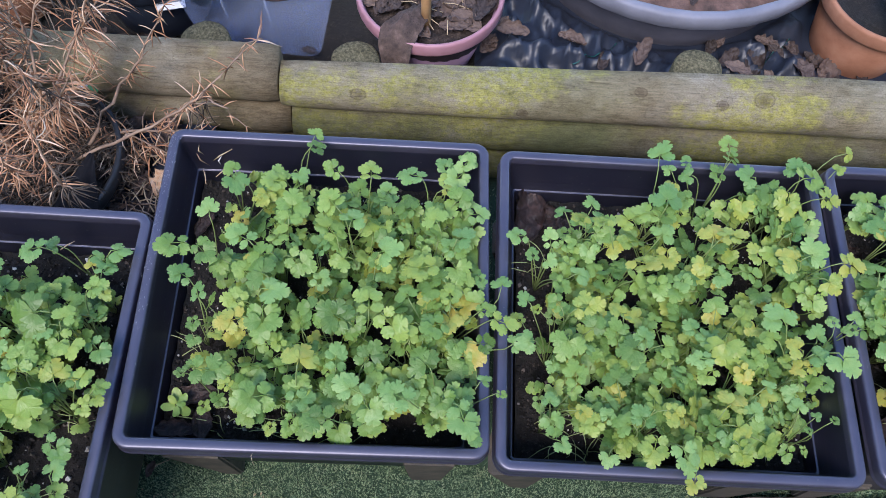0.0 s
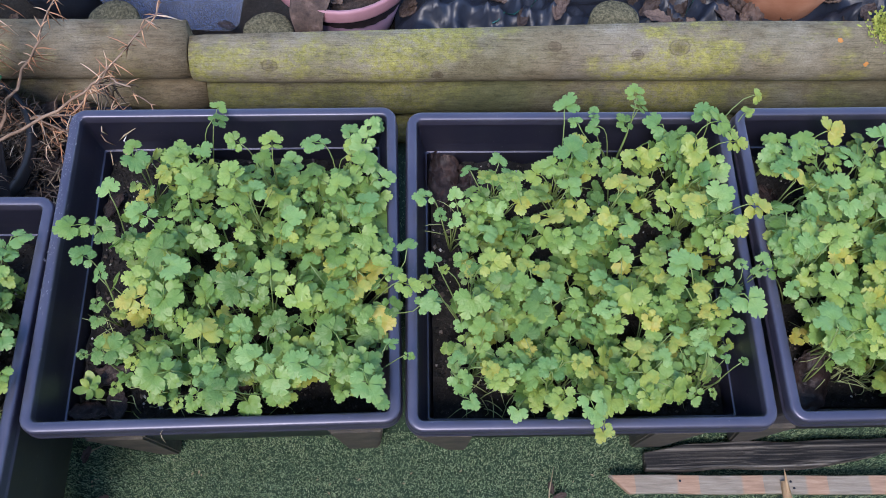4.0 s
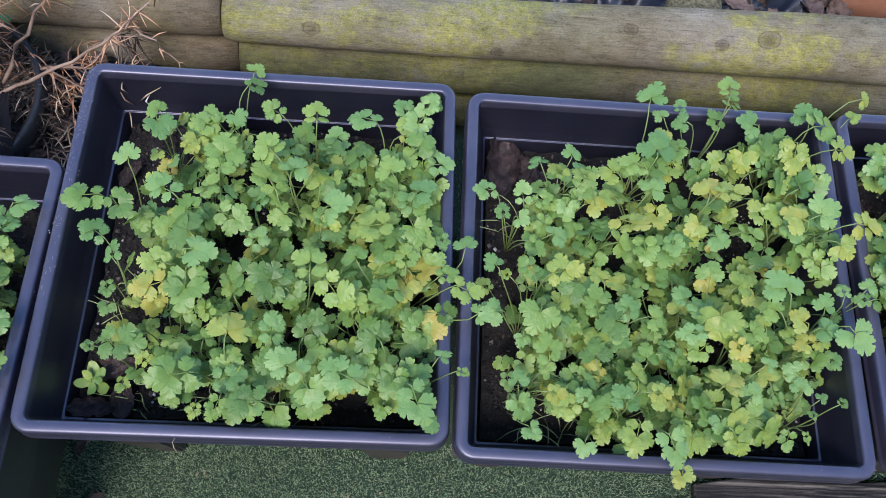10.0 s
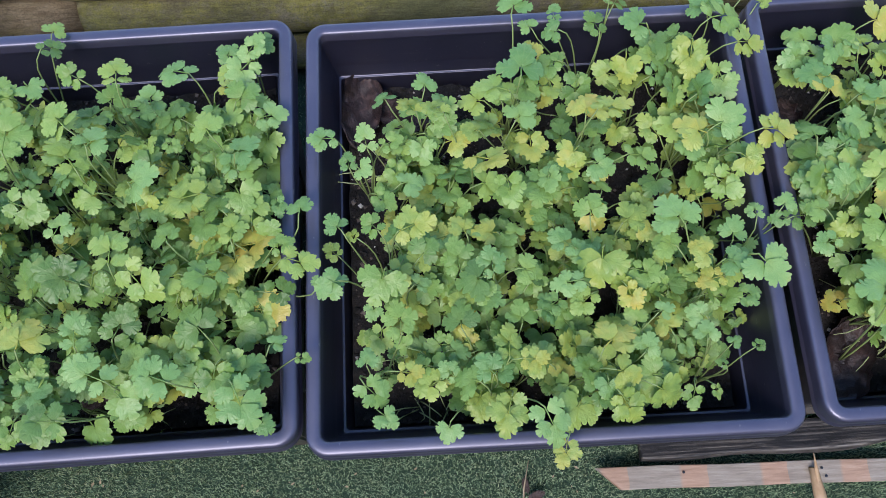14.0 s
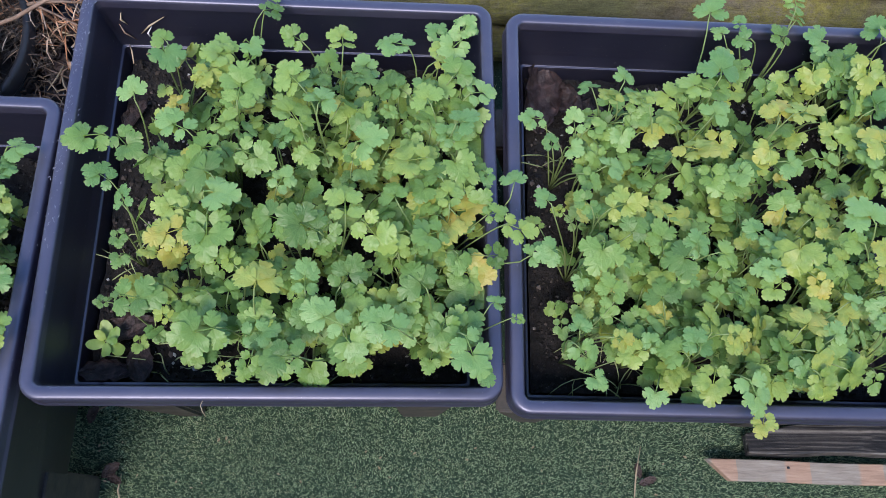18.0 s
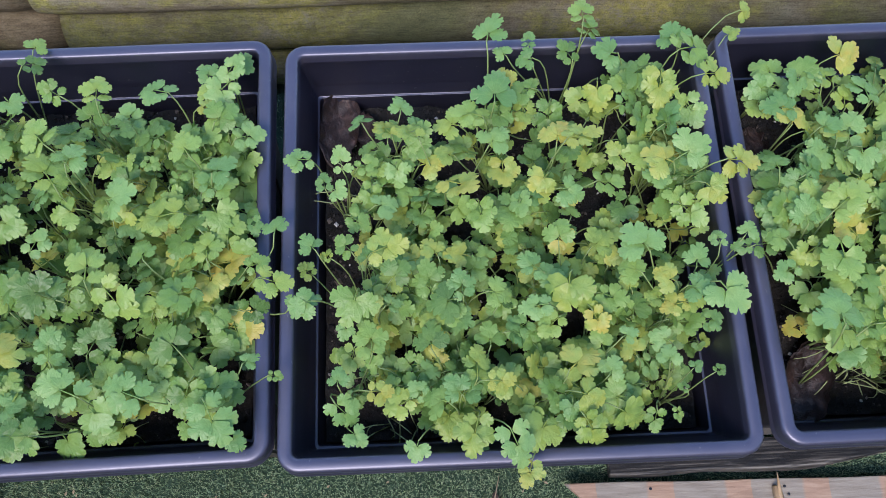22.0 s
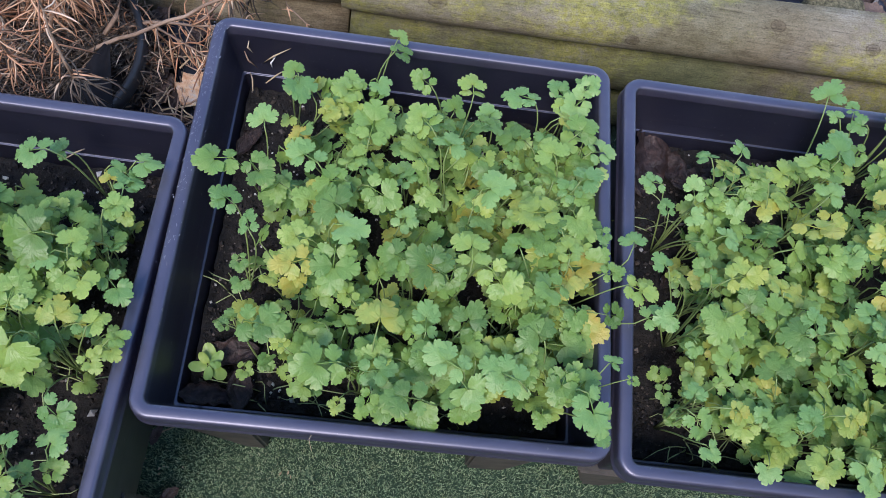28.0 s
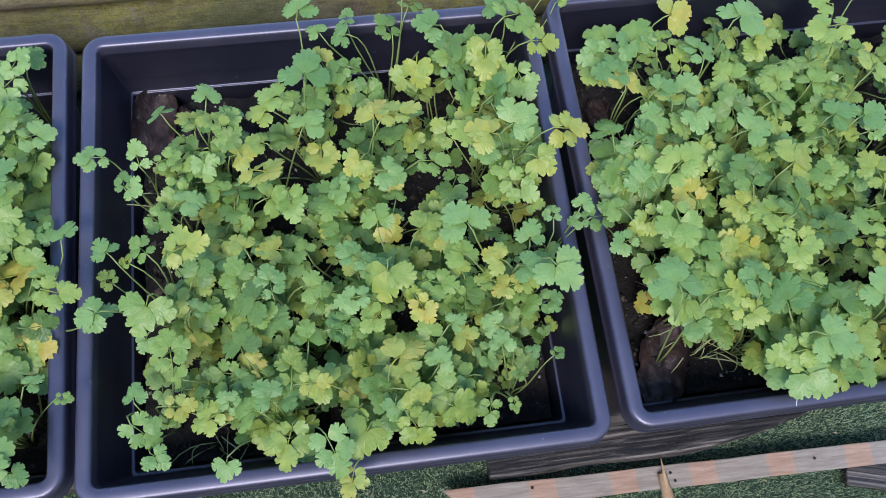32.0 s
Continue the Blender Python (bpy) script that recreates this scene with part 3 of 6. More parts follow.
def half_log(length, r, depth, mat, seed, flat_end=0.012, slim=0.0):
    """A half-round log along x, its flat face at y = 0 and its bulge towards -y."""
    n, sides = max(8, int(length / 0.03)), 18
    rings = []
    for k in range(n + 1):
        x = length * k / n
        sc = 1 + 0.025 * noise.noise(Vector((x * 2.2, seed, 0)))
        end = min(x, length - x)
        sc *= 1 - 0.05 * max(0, 1 - end / flat_end)
        thin = 1 - slim * max(0.0, 1 - x / 1.0)
        sag = 0.004 * noise.noise(Vector((x * 1.3, seed + 5, 0)))
        ring = []
        for i in range(sides + 1):
            a = radians(-90 + 180 * i / sides)
            dent = 1 + 0.012 * noise.noise(Vector((x * 9, math.sin(a) * 2 + seed, math.cos(a) * 2)))
            ring.append((x, -depth * sc * dent * math.cos(a) ** 0.8 if math.cos(a) > 0 else 0, r * sc * dent * math.sin(a) + sag))
        ring.append((x, 0.004, r * sc * 0.9))
        ring.append((x, 0.004, -r * sc * 0.9))
        ring = [(q[0], (q[1] + depth) * thin - depth, (q[2] + r) * thin - r) for q in ring]
        rings.append(ring)
    return mesh("half_log", *loft(rings, True, True), mat)


def add_log(x0, x1, y, z, r, depth, mat, seed, tilt=0.0, slim=0.0):
    part("log", half_log(x1 - x0, r, depth, mat, seed, slim=slim), wall, m=pose(x0, y, z, 0, 0, tilt))


LZ, LR, LD = 0.298, 0.058, 0.084
add_log(-0.322, 1.85, 1.020, LZ, LR, LD, M_LOG, 1.0, slim=0.20)
add_log(-0.310, 1.262, 1.014, LZ - 0.114, LR, LD, M_LOG_LOW, 2.0)
add_log(1.268, 2.1, 1.020, LZ - 0.114, LR, LD, M_LOG_LOW, 3.0)
add_log(-0.30, 1.9, 1.012, LZ - 0.228, LR, LD, M_LOG_LOW, 4.0)
add_log(-1.7, -0.326, 1.026, LZ - 0.005, LR, LD, M_LOG_LEFT, 5.0)
add_log(-1.7, -0.314, 1.024, LZ - 0.112, LR, LD, M_LOG_LEFT, 6.0)
add_log(-1.7, -0.304, 1.018, LZ - 0.226, LR, LD, M_LOG_LEFT, 7.0)


def peg_mesh(seed, r=0.051):
    rings = []
    for k, (rr, z) in enumerate(((1, -0.36), (1, -0.012), (0.97, -0.004), (0.90, 0.0), (0.6, 0.002), (0.25, 0.0025), (0.02, 0.002))):
        ring = []
        for i in range(28):
            a = 2 * math.pi * i / 28
            q = r * rr * (1 + 0.04 * noise.noise(Vector((math.cos(a), math.sin(a), seed))))
            ring.append((q * math.cos(a), q * math.sin(a), z + 0.004 * noise.noise(Vector((q * 40 * math.cos(a), q * 40 * math.sin(a), seed)))))
        rings.append(ring)
    return mesh("peg", *loft(rings, True, True), M_PEG)


for i, (px, py, pz) in enumerate(((-0.490, 1.072, 0.292), (-0.188, 1.056, 0.278), (0.507, 1.076, 0.292), (1.12, 1.076, 0.292), (-1.15, 1.085, 0.30))):
    part("post", peg_mesh(i * 1.7), wall, "sawn round post top", pose(px, py, pz, 0, 0, 40 * i))

# raised bed behind the wall
bed_z = 0.135
n = 60
verts, faces = [], []
for j in range(25):
    for i in range(n + 1):
        x, y = -1.8 + 4.0 * i / n, 1.028 + 1.8 * j / 24
        verts.append((x, y, bed_z - 0.02 + 0.015 * noise.noise(Vector((x * 5, y * 5, 0)))))
faces = [(j * (n + 1) + i, j * (n + 1) + i + 1, (j + 1) * (n + 1) + i + 1, (j + 1) * (n + 1) + i) for j in range(24) for i in range(n)]
single("raised_bed", mesh("raised_bed", verts, faces, M_SOIL), Matrix(), "dark soil of the raised bed behind the log wall", "soil bed", kind="structure")
# plain unseen wall added behind the viewpoint; keeps low sky off the planters' inner walls
M_RENDER = plain_noise_mat("blocker_render", [(0.3, (0.20, 0.185, 0.165)), (0.7, (0.28, 0.26, 0.235))], 3, 0.9, 0.4, 60)
blocker = box_mesh("wall_sky_blocker", 14.0, 0.25, 3.1, M_RENDER, 0.01)
single("wall_sky_blocker", blocker, pose(0, -2.3, 0), "plain unseen wall added to block low sky light from the planters", "wall", kind="structure")

# ---------------------------------------------------------------- coriander


def leaflet(p, uvs, base, heading, size, g, wide=1.0, na=72):
    """One broad fan-shaped leaflet with three shallow lobes and rounded teeth, added to the pile p."""
    rows = (0.55, 1.0)
    notch, cut = g.uniform(0.24, 0.50), g.uniform(0.66, 0.92)
    side, cut2 = g.uniform(0.06, 0.22), g.uniform(1.40, 1.75)
    fold, cup, ruf = g.uniform(-0.02, 0.10), g.uniform(-0.20, -0.04), g.uniform(0.012, 0.040)
    pitch, roll, ph = g.uniform(-0.30, 0.12), g.uniform(-0.28, 0.28), g.uniform(0, 6)
    teeth, tph, bite = g.uniform(6.4, 7.8), g.uniform(0, 3), g.uniform(0.09, 0.16)
    skew = g.uniform(-0.10, 0.10)
    wide *= g.uniform(0.94, 1.14)
    ca, sa = math.cos(heading), math.sin(heading)
    o = len(p.v)

    def place(x, y, z):
        z += pitch * x + roll * y
        return Vector((base[0] + x * ca - y * sa, base[1] + x * sa + y * ca, base[2] + z))

    verts = [place(size * 0.52, 0, 0.012 * size)]
    uvs.append((0.0, 0.52))
    for fr in rows:
        for i in range(na):
            a = -math.pi + 2 * math.pi * (i + 0.5) / na
            b = abs(a + skew * math.cos(a / 2))
            lobe = 1 - notch * math.exp(-((b - cut) / 0.115) ** 2) - side * math.exp(-((b - cut2) / 0.12) ** 2)
            tooth = 1 - bite * (1 - abs(math.sin(teeth * a + tph))) ** 1.6 * (b < 2.2)
            wedge = 0.5 if b < 1.95 else min(0.5, 0.445 / max(0.1, math.cos(b - 2.50)))
            r = size * wedge * fr * (1 + (lobe * tooth - 1) * fr ** 2)
            x, y = size * 0.52 + r * math.cos(a), r * math.sin(a) * wide
            v = y / (size * 0.5)
            phi = math.atan2(abs(y), max(0.02 * size, x + 0.02 * size))
            z = size * (fold * abs(v) + cup * fr * fr * 0.55 + ruf * fr * math.sin(a * 3 + ph) - 0.018 * fr * abs(math.cos(4.7 * phi)) ** 4)
            verts.append(place(x, y, z))
            uvs.append((phi, math.hypot(x, y) / size))
    faces = [(0, 1 + i, 1 + (i + 1) % na) for i in range(na)]
    faces += [(1 + i, 1 + na + i, 1 + na + (i + 1) % na, 1 + (i + 1) % na) for i in range(na)]
    p.v.extend(verts)
    p.f.extend(tuple(q + o for q in f) for f in faces)


def leaf_mesh(seed, mat, na=72):
    """A compound leaf about one unit across, its leaflets overlapping; its stalk joins at the origin."""
    g = random.Random(seed)
    p, uvs = Pile(), []
    five = g.random() < 0.55
    s0 = g.uniform(0.47, 0.55) * (0.90 if five else 1.0)
    hub = Vector((0.32 if five else 0.14, 0, 0.0))
    leaflet(p, uvs, hub + Vector((0.03, 0, 0.022)), g.uniform(-0.22, 0.22), s0, g, 1.0, na)
    for sg in (-1, 1):
        leaflet(p, uvs, hub + Vector((0, 0.02 * sg, g.uniform(-0.02, 0.012))), sg * radians(g.uniform(60, 90)), s0 * g.uniform(0.72, 0.95), g, 1.0, na)
        if five:
            leaflet(p, uvs, Vector((0.06, 0.015 * sg, g.uniform(-0.03, 0.01))), sg * radians(g.uniform(72, 105)), s0 * g.uniform(0.60, 0.78), g, 0.95, na)
    stalk = tube([(-0.02, 0, -0.03), (0.10, 0, -0.012), (hub.x + 0.05, 0, 0.0)], [0.016, 0.013, 0.009], 5)
    uvs.extend([(0.2, 0.0)] * len(stalk[0]))
    p.add(*stalk)
    return mesh("leaf", p.v, p.f, mat, True, uvs)


LEAVES = {}
for tone, mat, count in (("g", M_LEAF, 12), ("y", M_LEAF_Y, 10), ("c", M_LEAF_C, 10), ("d", M_LEAF, 6)):
    LEAVES[tone] = [leaf_mesh(100 * ord(tone) + i, mat) for i in range(count)]
    LEAVES[tone + "low"] = [leaf_mesh(100 * ord(tone) + 50 + i, mat, 48) for i in range(8)]
LABEL = {"y": "yellowing compound leaf", "c": "blue-green compound leaf"}
plant_rng = random.Random(21)


def leaf_at(plant, crown, x, y, h, size, tone, g, tilt=22, low=""):
    """A leaf centred at x, y, h of its planter, on a bent stalk from the plant's crown."""
    dx, dy = x - crown.x, y - crown.y
    heading = math.atan2(dy, dx) + g.uniform(-0.7, 0.7)
    lean = radians(g.gauss(6, tilt * 0.55))
    m3 = (Euler((0, 0, heading)).to_matrix() @ Euler((radians(g.gauss(0, tilt * 0.6)), lean, 0)).to_matrix())
    origin = Vector((x, y, h)) - m3 @ Vector((0.36 * size, 0, 0))
    m = Matrix.Translation(origin - crown) @ m3.to_4x4() @ Matrix.Scale(size, 4)
    part("leaf", g.choice(LEAVES[tone + low]), plant, LABEL.get(tone, ""), m)
    end = origin - crown
    back = m3 @ Vector((-0.55, 0, -1.0))
    mid = Vector((end.x * 0.35, end.y * 0.35, end.z * 0.55)) + Vector((g.uniform(-1, 1), g.uniform(-1, 1), 0)) * 0.008
    pre = end + back * min(0.03, end.length * 0.3)
    pts = []
    ctrl = (Vector((0, 0, -0.006)), mid, pre, end)
    for i in range(7):
        t = i / 6
        pts.append(ctrl[0] * (1 - t) ** 3 + ctrl[1] * 3 * t * (1 - t) ** 2 + ctrl[2] * 3 * t * t * (1 - t) + ctrl[3] * t ** 3)
    r = 0.0008 + 0.0055 * size
    part("stem", mesh("stem", *tube(pts, [r * (1.25 - 0.5 * i / 6) for i in range(7)], 5), M_STEM), plant)


def new_plant(key, cx, cy, label):
    t, m = PLANTERS[key]
    crown = Vector((cx, cy, -SOIL + 0.004))
    ob = thing("coriander", m @ Matrix.Translation(crown), label, "herb plant", "coriander plants")
    return ob, crown


def coriander(key, cx, cy, leaves):
    g = plant_rng
    tones = [q[4] for q in leaves]
    if tones.count("y") * 2 > len(tones):
        words = "coriander plant with yellowing lobed leaves in potting soil"
    elif tones.count("c") * 2 > len(tones):
        words = "coriander plant with cool green lobed leaves in potting soil"
    else:
        words = "bright green coriander plant growing in potting soil"
    ob, crown = new_plant(key, cx, cy, words)
    for x, y, h, size, tone in leaves:
        if tone == "y" and key != "C" and g.random() < 0.4:
            tone = "g"
        leaf_at(ob, crown, x, y, h, size * {"A": 1.06, "B": 1.04, "C": 1.0, "D": 0.94}[key], tone, g)


def seedlings(key, bare):
    """Lower plants that fill the planter between the tall leaves, sparing the bare patches."""
    g = random.Random("ABCD".index(key) + 40)
    lo, hi = {"A": (-0.19, 0.14), "B": (-0.145, 0.160), "C": (-0.168, 0.182), "D": (-0.205, 0.19)}[key]
    count = {"A": 36, "B": 54, "C": 58, "D": 68}[key]
    for _ in range(count):
        for _try in range(30):
            cx, cy = g.uniform(lo, 0.215), g.uniform(-0.195, hi)
            if all((cx - bx) ** 2 + (cy - by) ** 2 > (r * 0.9) ** 2 for bx, by, r in bare):
                break
        ob, crown = new_plant(key, cx, cy, "small coriander seedling with rounded lobed leaves under taller stems")
        for _k in range(g.randint(7, 10)):
            for _try in range(12):
                a, q = g.uniform(0, 6.28), g.uniform(0.012, 0.062)
                x, y = cx + q * math.cos(a), cy + q * math.sin(a)
                if lo - 0.025 < x < 0.238 and -0.215 < y < hi + 0.03 and all((x - bx) ** 2 + (y - by) ** 2 > r * r for bx, by, r in bare):
                    break
            else:
                continue
            deep = g.uniform(0, 1)
            leaf_at(ob, crown, x, y, -0.070 + 0.100 * deep ** 1.35, g.uniform(0.026, 0.044), g.choice("gggggccdyy"), g, 34, "low")


def fringe(key, spots, seed):
    """Plants of middle height that lean towards a planter's wall: centre, spread and number of each clump."""
    g = random.Random(seed)
    for cx, cy, sx, sy, n in spots:
        for _ in range(n):
            px = min(0.222, max(-0.222, cx + g.uniform(-sx, sx)))
            py = min(0.212, max(-0.212, cy + g.uniform(-sy, sy)))
            ob, crown = new_plant(key, px, py, "leafy coriander plant leaning towards the planter wall")
            for _k in range(g.randint(4, 6)):
                a, q = g.uniform(0, 6.28), g.uniform(0.012, 0.048)
                x = min(0.246, max(-0.246, px + q * math.cos(a)))
                y = min(0.236, max(-0.236, py + q * math.sin(a)))
                leaf_at(ob, crown, x, y, g.uniform(-0.028, 0.040), g.uniform(0.036, 0.056), g.choice("gggccydg"), g, 28, "low")


fringe("B", [(0.205, 0.08, 0.02, 0.13, 9), (0.200, -0.16, 0.02, 0.05, 3), (0.08, -0.200, 0.12, 0.012, 5)], 61)
fringe("C", [(0.00, -0.195, 0.12, 0.012, 4), (0.205, 0.12, 0.02, 0.09, 5)], 62)
fringe("D", [(-0.205, 0.06, 0.02, 0.13, 8), (0.05, -0.200, 0.14, 0.012, 6), (-0.065, -0.185, 0.045, 0.02, 5), (-0.11, -0.125, 0.05, 0.03, 5), (-0.16, -0.130, 0.04, 0.02, 3), (-0.095, -0.19, 0.02, 0.02, 2)], 63)
fringe("A", [(0.13, -0.05, 0.05, 0.15, 6), (0.02, -0.18, 0.12, 0.03, 4)], 64)
coriander("A", -0.051, -0.078, [(-0.039, -0.050, 0.024, 0.041, "c"), (-0.025, -0.099, -0.007, 0.046, "d")])
coriander("A", -0.033, 0.062, [(-0.047, 0.114, 0.064, 0.058, "y"), (-0.010, 0.110, 0.039, 0.046, "g"), (-0.060, 0.051, 0.030, 0.052, "y"), (-0.015, 0.084, 0.041, 0.049, "g"), (-0.008, 0.008, 0.050, 0.048, "g")])
coriander("A", -0.094, 0.142, [(-0.094, 0.185, 0.034, 0.034, "c"), (-0.054, 0.166, 0.041, 0.038, "g")])
coriander("A", 0.056, -0.178, [(0.029, -0.130, 0.044, 0.046, "g"), (0.112, -0.147, 0.033, 0.047, "y"), (0.079, -0.146, 0.065, 0.053, "y"), (0.043, -0.166, 0.044, 0.040, "g"), (0.046, -0.240, 0.037, 0.047, "y"), (0.072, -0.212, 0.041, 0.039, "g"), (0.102, -0.226, 0.025, 0.045, "c")])
coriander("A", 0.046, -0.071, [(0.056, -0.022, 0.059, 0.055, "y"), (0.006, -0.037, 0.059, 0.055, "y"), (0.116, -0.056, 0.048, 0.046, "c"), (0.012, -0.079, 0.056, 0.047, "c"), (0.047, -0.091, 0.036, 0.048, "y"), (0.060, -0.116, 0.059, 0.045, "c"), (0.070, -0.061, 0.013, 0.039, "d"), (0.064, -0.020, -0.003, 0.048, "d"), (0.094, -0.113, 0.051, 0.045, "g")])
coriander("A", 0.092, 0.068, [(0.079, 0.094, 0.071, 0.064, "g"), (0.091, 0.116, 0.045, 0.045, "g"), (0.052, 0.073, 0.057, 0.047, "y"), (0.052, 0.019, 0.081, 0.076, "c"), (0.102, 0.023, 0.038, 0.056, "c")])
coriander("A", 0.037, 0.124, [(0.018, 0.152, 0.054, 0.051, "c"), (0.068, 0.137, 0.052, 0.050, "c")])
coriander("A", 0.195, -0.188, [(0.192, -0.196, 0.072, 0.057, "y"), (0.187, -0.143, 0.043, 0.028, "c"), (0.224, -0.135, 0.035, 0.040, "c"), (0.194, -0.210, 0.032, 0.045, "c"), (0.228, -0.167, 0.020, 0.032, "g"), (0.239, -0.226, 0.015, 0.029, "y"), (0.143, -0.226, 0.049, 0.044, "c"), (0.204, -0.171, 0.033, 0.033, "g")])
coriander("A", 0.186, -0.046, [(0.158, -0.066, 0.049, 0.068, "g"), (0.171, -0.053, 0.025, 0.045, "g"), (0.188, -0.005, 0.034, 0.046, "y"), (0.243, -0.016, 0.052, 0.035, "y"), (0.222, -0.116, 0.037, 0.045, "c"), (0.255, -0.042, 0.030, 0.035, "y"), (0.237, -0.057, 0.026, 0.032, "g"), (0.264, -0.029, 0.039, 0.026, "y"), (0.157, -0.009, 0.006, 0.047, "d"), (0.122, -0.013, 0.029, 0.046, "d")])
coriander("A", 0.195, 0.052, [(0.137, 0.065, 0.053, 0.070, "g"), (0.163, 0.043, 0.044, 0.045, "c"), (0.223, 0.119, 0.039, 0.038, "g"), (0.218, 0.015, 0.055, 0.044, "y"), (0.245, 0.025, 0.032, 0.045, "c"), (0.189, 0.031, 0.039, 0.042, "g"), (0.196, 0.072, 0.051, 0.041, "g")])
coriander("A", 0.165, 0.178, [(0.121, 0.163, 0.057, 0.047, "c"), (0.129, 0.191, 0.012, 0.030, "c"), (0.240, 0.186, 0.021, 0.041, "c"), (0.204, 0.176, 0.015, 0.024, "c"), (0.226, 0.160, 0.022, 0.030, "c")])
seedlings("A", [(0.160, -0.088, 0.027), (0.218, -0.193, 0.027), (-0.145, 0.230, 0.027), (0.027, 0.214, 0.027), (0.190, 0.027, 0.020), (0.098, -0.156, 0.027), (-0.022, -0.190, 0.027), (0.242, -0.059, 0.027)])
coriander("B", -0.146, -0.167, [(-0.130, -0.163, 0.057, 0.059, "y"), (-0.175, -0.164, 0.039, 0.018, "g")])
coriander("B", -0.175, -0.078, [(-0.202, -0.007, 0.024, 0.043, "c"), (-0.170, -0.037, 0.034, 0.034, "c"), (-0.133, -0.103, 0.027, 0.029, "y"), (-0.173, -0.084, 0.016, 0.027, "g"), (-0.168, -0.113, 0.023, 0.025, "g")])
coriander("B", -0.177, 0.050, [(-0.175, 0.106, 0.031, 0.047, "c"), (-0.221, 0.036, 0.034, 0.055, "y"), (-0.163, 0.013, 0.059, 0.047, "y")])
coriander("B", -0.150, 0.158, [(-0.153, 0.181, 0.024, 0.033, "g"), (-0.136, 0.137, 0.040, 0.052, "c")])
coriander("B", -0.013, -0.195, [(-0.007, -0.133, 0.055, 0.056, "y"), (-0.069, -0.199, 0.054, 0.061, "y"), (-0.013, -0.236, 0.049, 0.037, "g"), (-0.044, -0.234, 0.022, 0.023, "y"), (-0.006, -0.174, 0.025, 0.041, "g")])
coriander("B", -0.065, -0.055, [(-0.083, -0.010, 0.058, 0.057, "g"), (-0.049, -0.044, 0.067, 0.057, "c"), (-0.065, -0.093, 0.060, 0.063, "g"), (-0.112, -0.088, 0.048, 0.052, "y"), (-0.113, -0.054, 0.045, 0.043, "g")])
coriander("B", -0.063, 0.031, [(-0.041, 0.094, 0.064, 0.062, "y"), (-0.118, 0.047, 0.050, 0.052, "c"), (-0.084, 0.020, 0.043, 0.048, "g"), (-0.020, 0.009, 0.043, 0.055, "y"), (-0.058, 0.054, 0.047, 0.041, "g")])
coriander("B", -0.053, 0.195, [(-0.022, 0.260, 0.014, 0.030, "g"), (-0.017, 0.223, 0.027, 0.036, "g"), (-0.080, 0.155, 0.029, 0.049, "g"), (-0.038, 0.167, 0.024, 0.040, "c")])
coriander("B", 0.077, -0.194, [(0.042, -0.133, 0.046, 0.045, "c"), (0.024, -0.228, 0.072, 0.052, "g"), (0.065, -0.183, 0.064, 0.057, "c"), (0.090, -0.129, 0.044, 0.049, "g"), (0.098, -0.226, 0.022, 0.043, "d"), (0.041, -0.170, 0.044, 0.040, "g")])
coriander("B", 0.068, -0.085, [(0.119, -0.096, 0.074, 0.056, "g"), (0.084, -0.051, 0.069, 0.057, "g"), (0.037, -0.083, 0.077, 0.060, "g"), (0.000, -0.068, 0.057, 0.048, "g"), (0.063, -0.094, 0.058, 0.047, "g")])
coriander("B", 0.060, 0.040, [(0.014, 0.106, 0.066, 0.051, "g"), (0.015, 0.073, 0.040, 0.061, "g"), (0.055, 0.084, 0.060, 0.044, "c"), (0.111, 0.028, 0.063, 0.052, "c"), (0.080, 0.093, 0.005, 0.046, "d"), (0.030, 0.027, 0.018, 0.044, "d")])
coriander("B", 0.066, 0.136, [(0.011, 0.178, 0.038, 0.036, "g"), (0.073, 0.168, 0.055, 0.043, "g"), (0.037, 0.123, 0.031, 0.046, "g"), (0.099, 0.121, 0.045, 0.041, "g")])
coriander("B", 0.195, -0.195, [(0.126, -0.188, 0.058, 0.056, "c"), (0.162, -0.129, 0.040, 0.054, "g"), (0.255, -0.157, 0.043, 0.030, "c"), (0.279, -0.177, 0.035, 0.018, "y"), (0.221, -0.185, 0.044, 0.047, "g"), (0.223, -0.226, 0.072, 0.059, "c"), (0.191, -0.198, 0.058, 0.046, "g"), (0.181, -0.227, 0.011, 0.033, "d"), (0.151, -0.151, 0.004, 0.042, "d"), (0.239, -0.242, 0.048, 0.033, "c")])
coriander("B", 0.195, -0.072, [(0.136, -0.033, 0.055, 0.044, "g"), (0.281, -0.004, 0.038, 0.040, "c"), (0.282, -0.079, 0.058, 0.045, "g"), (0.309, -0.096, 0.033, 0.040, "c"), (0.177, -0.085, 0.052, 0.053, "g"), (0.213, -0.115, 0.032, 0.039, "y"), (0.135, -0.088, 0.056, 0.047, "g"), (0.202, -0.026, 0.035, 0.043, "g"), (0.258, -0.103, 0.036, 0.035, "g"), (0.258, -0.049, 0.032, 0.031, "g")])
coriander("B", 0.194, 0.051, [(0.129, 0.115, 0.030, 0.046, "g"), (0.172, 0.096, 0.051, 0.044, "g"), (0.224, 0.061, 0.058, 0.043, "c"), (0.154, 0.002, 0.060, 0.057, "y"), (0.213, 0.048, 0.031, 0.047, "y"), (0.250, 0.002, 0.016, 0.026, "c"), (0.179, 0.075, 0.026, 0.042, "d")])
coriander("B", 0.169, 0.130, [(0.134, 0.172, 0.040, 0.051, "c"), (0.200, 0.150, 0.030, 0.034, "y"), (0.221, 0.136, 0.045, 0.047, "y")])
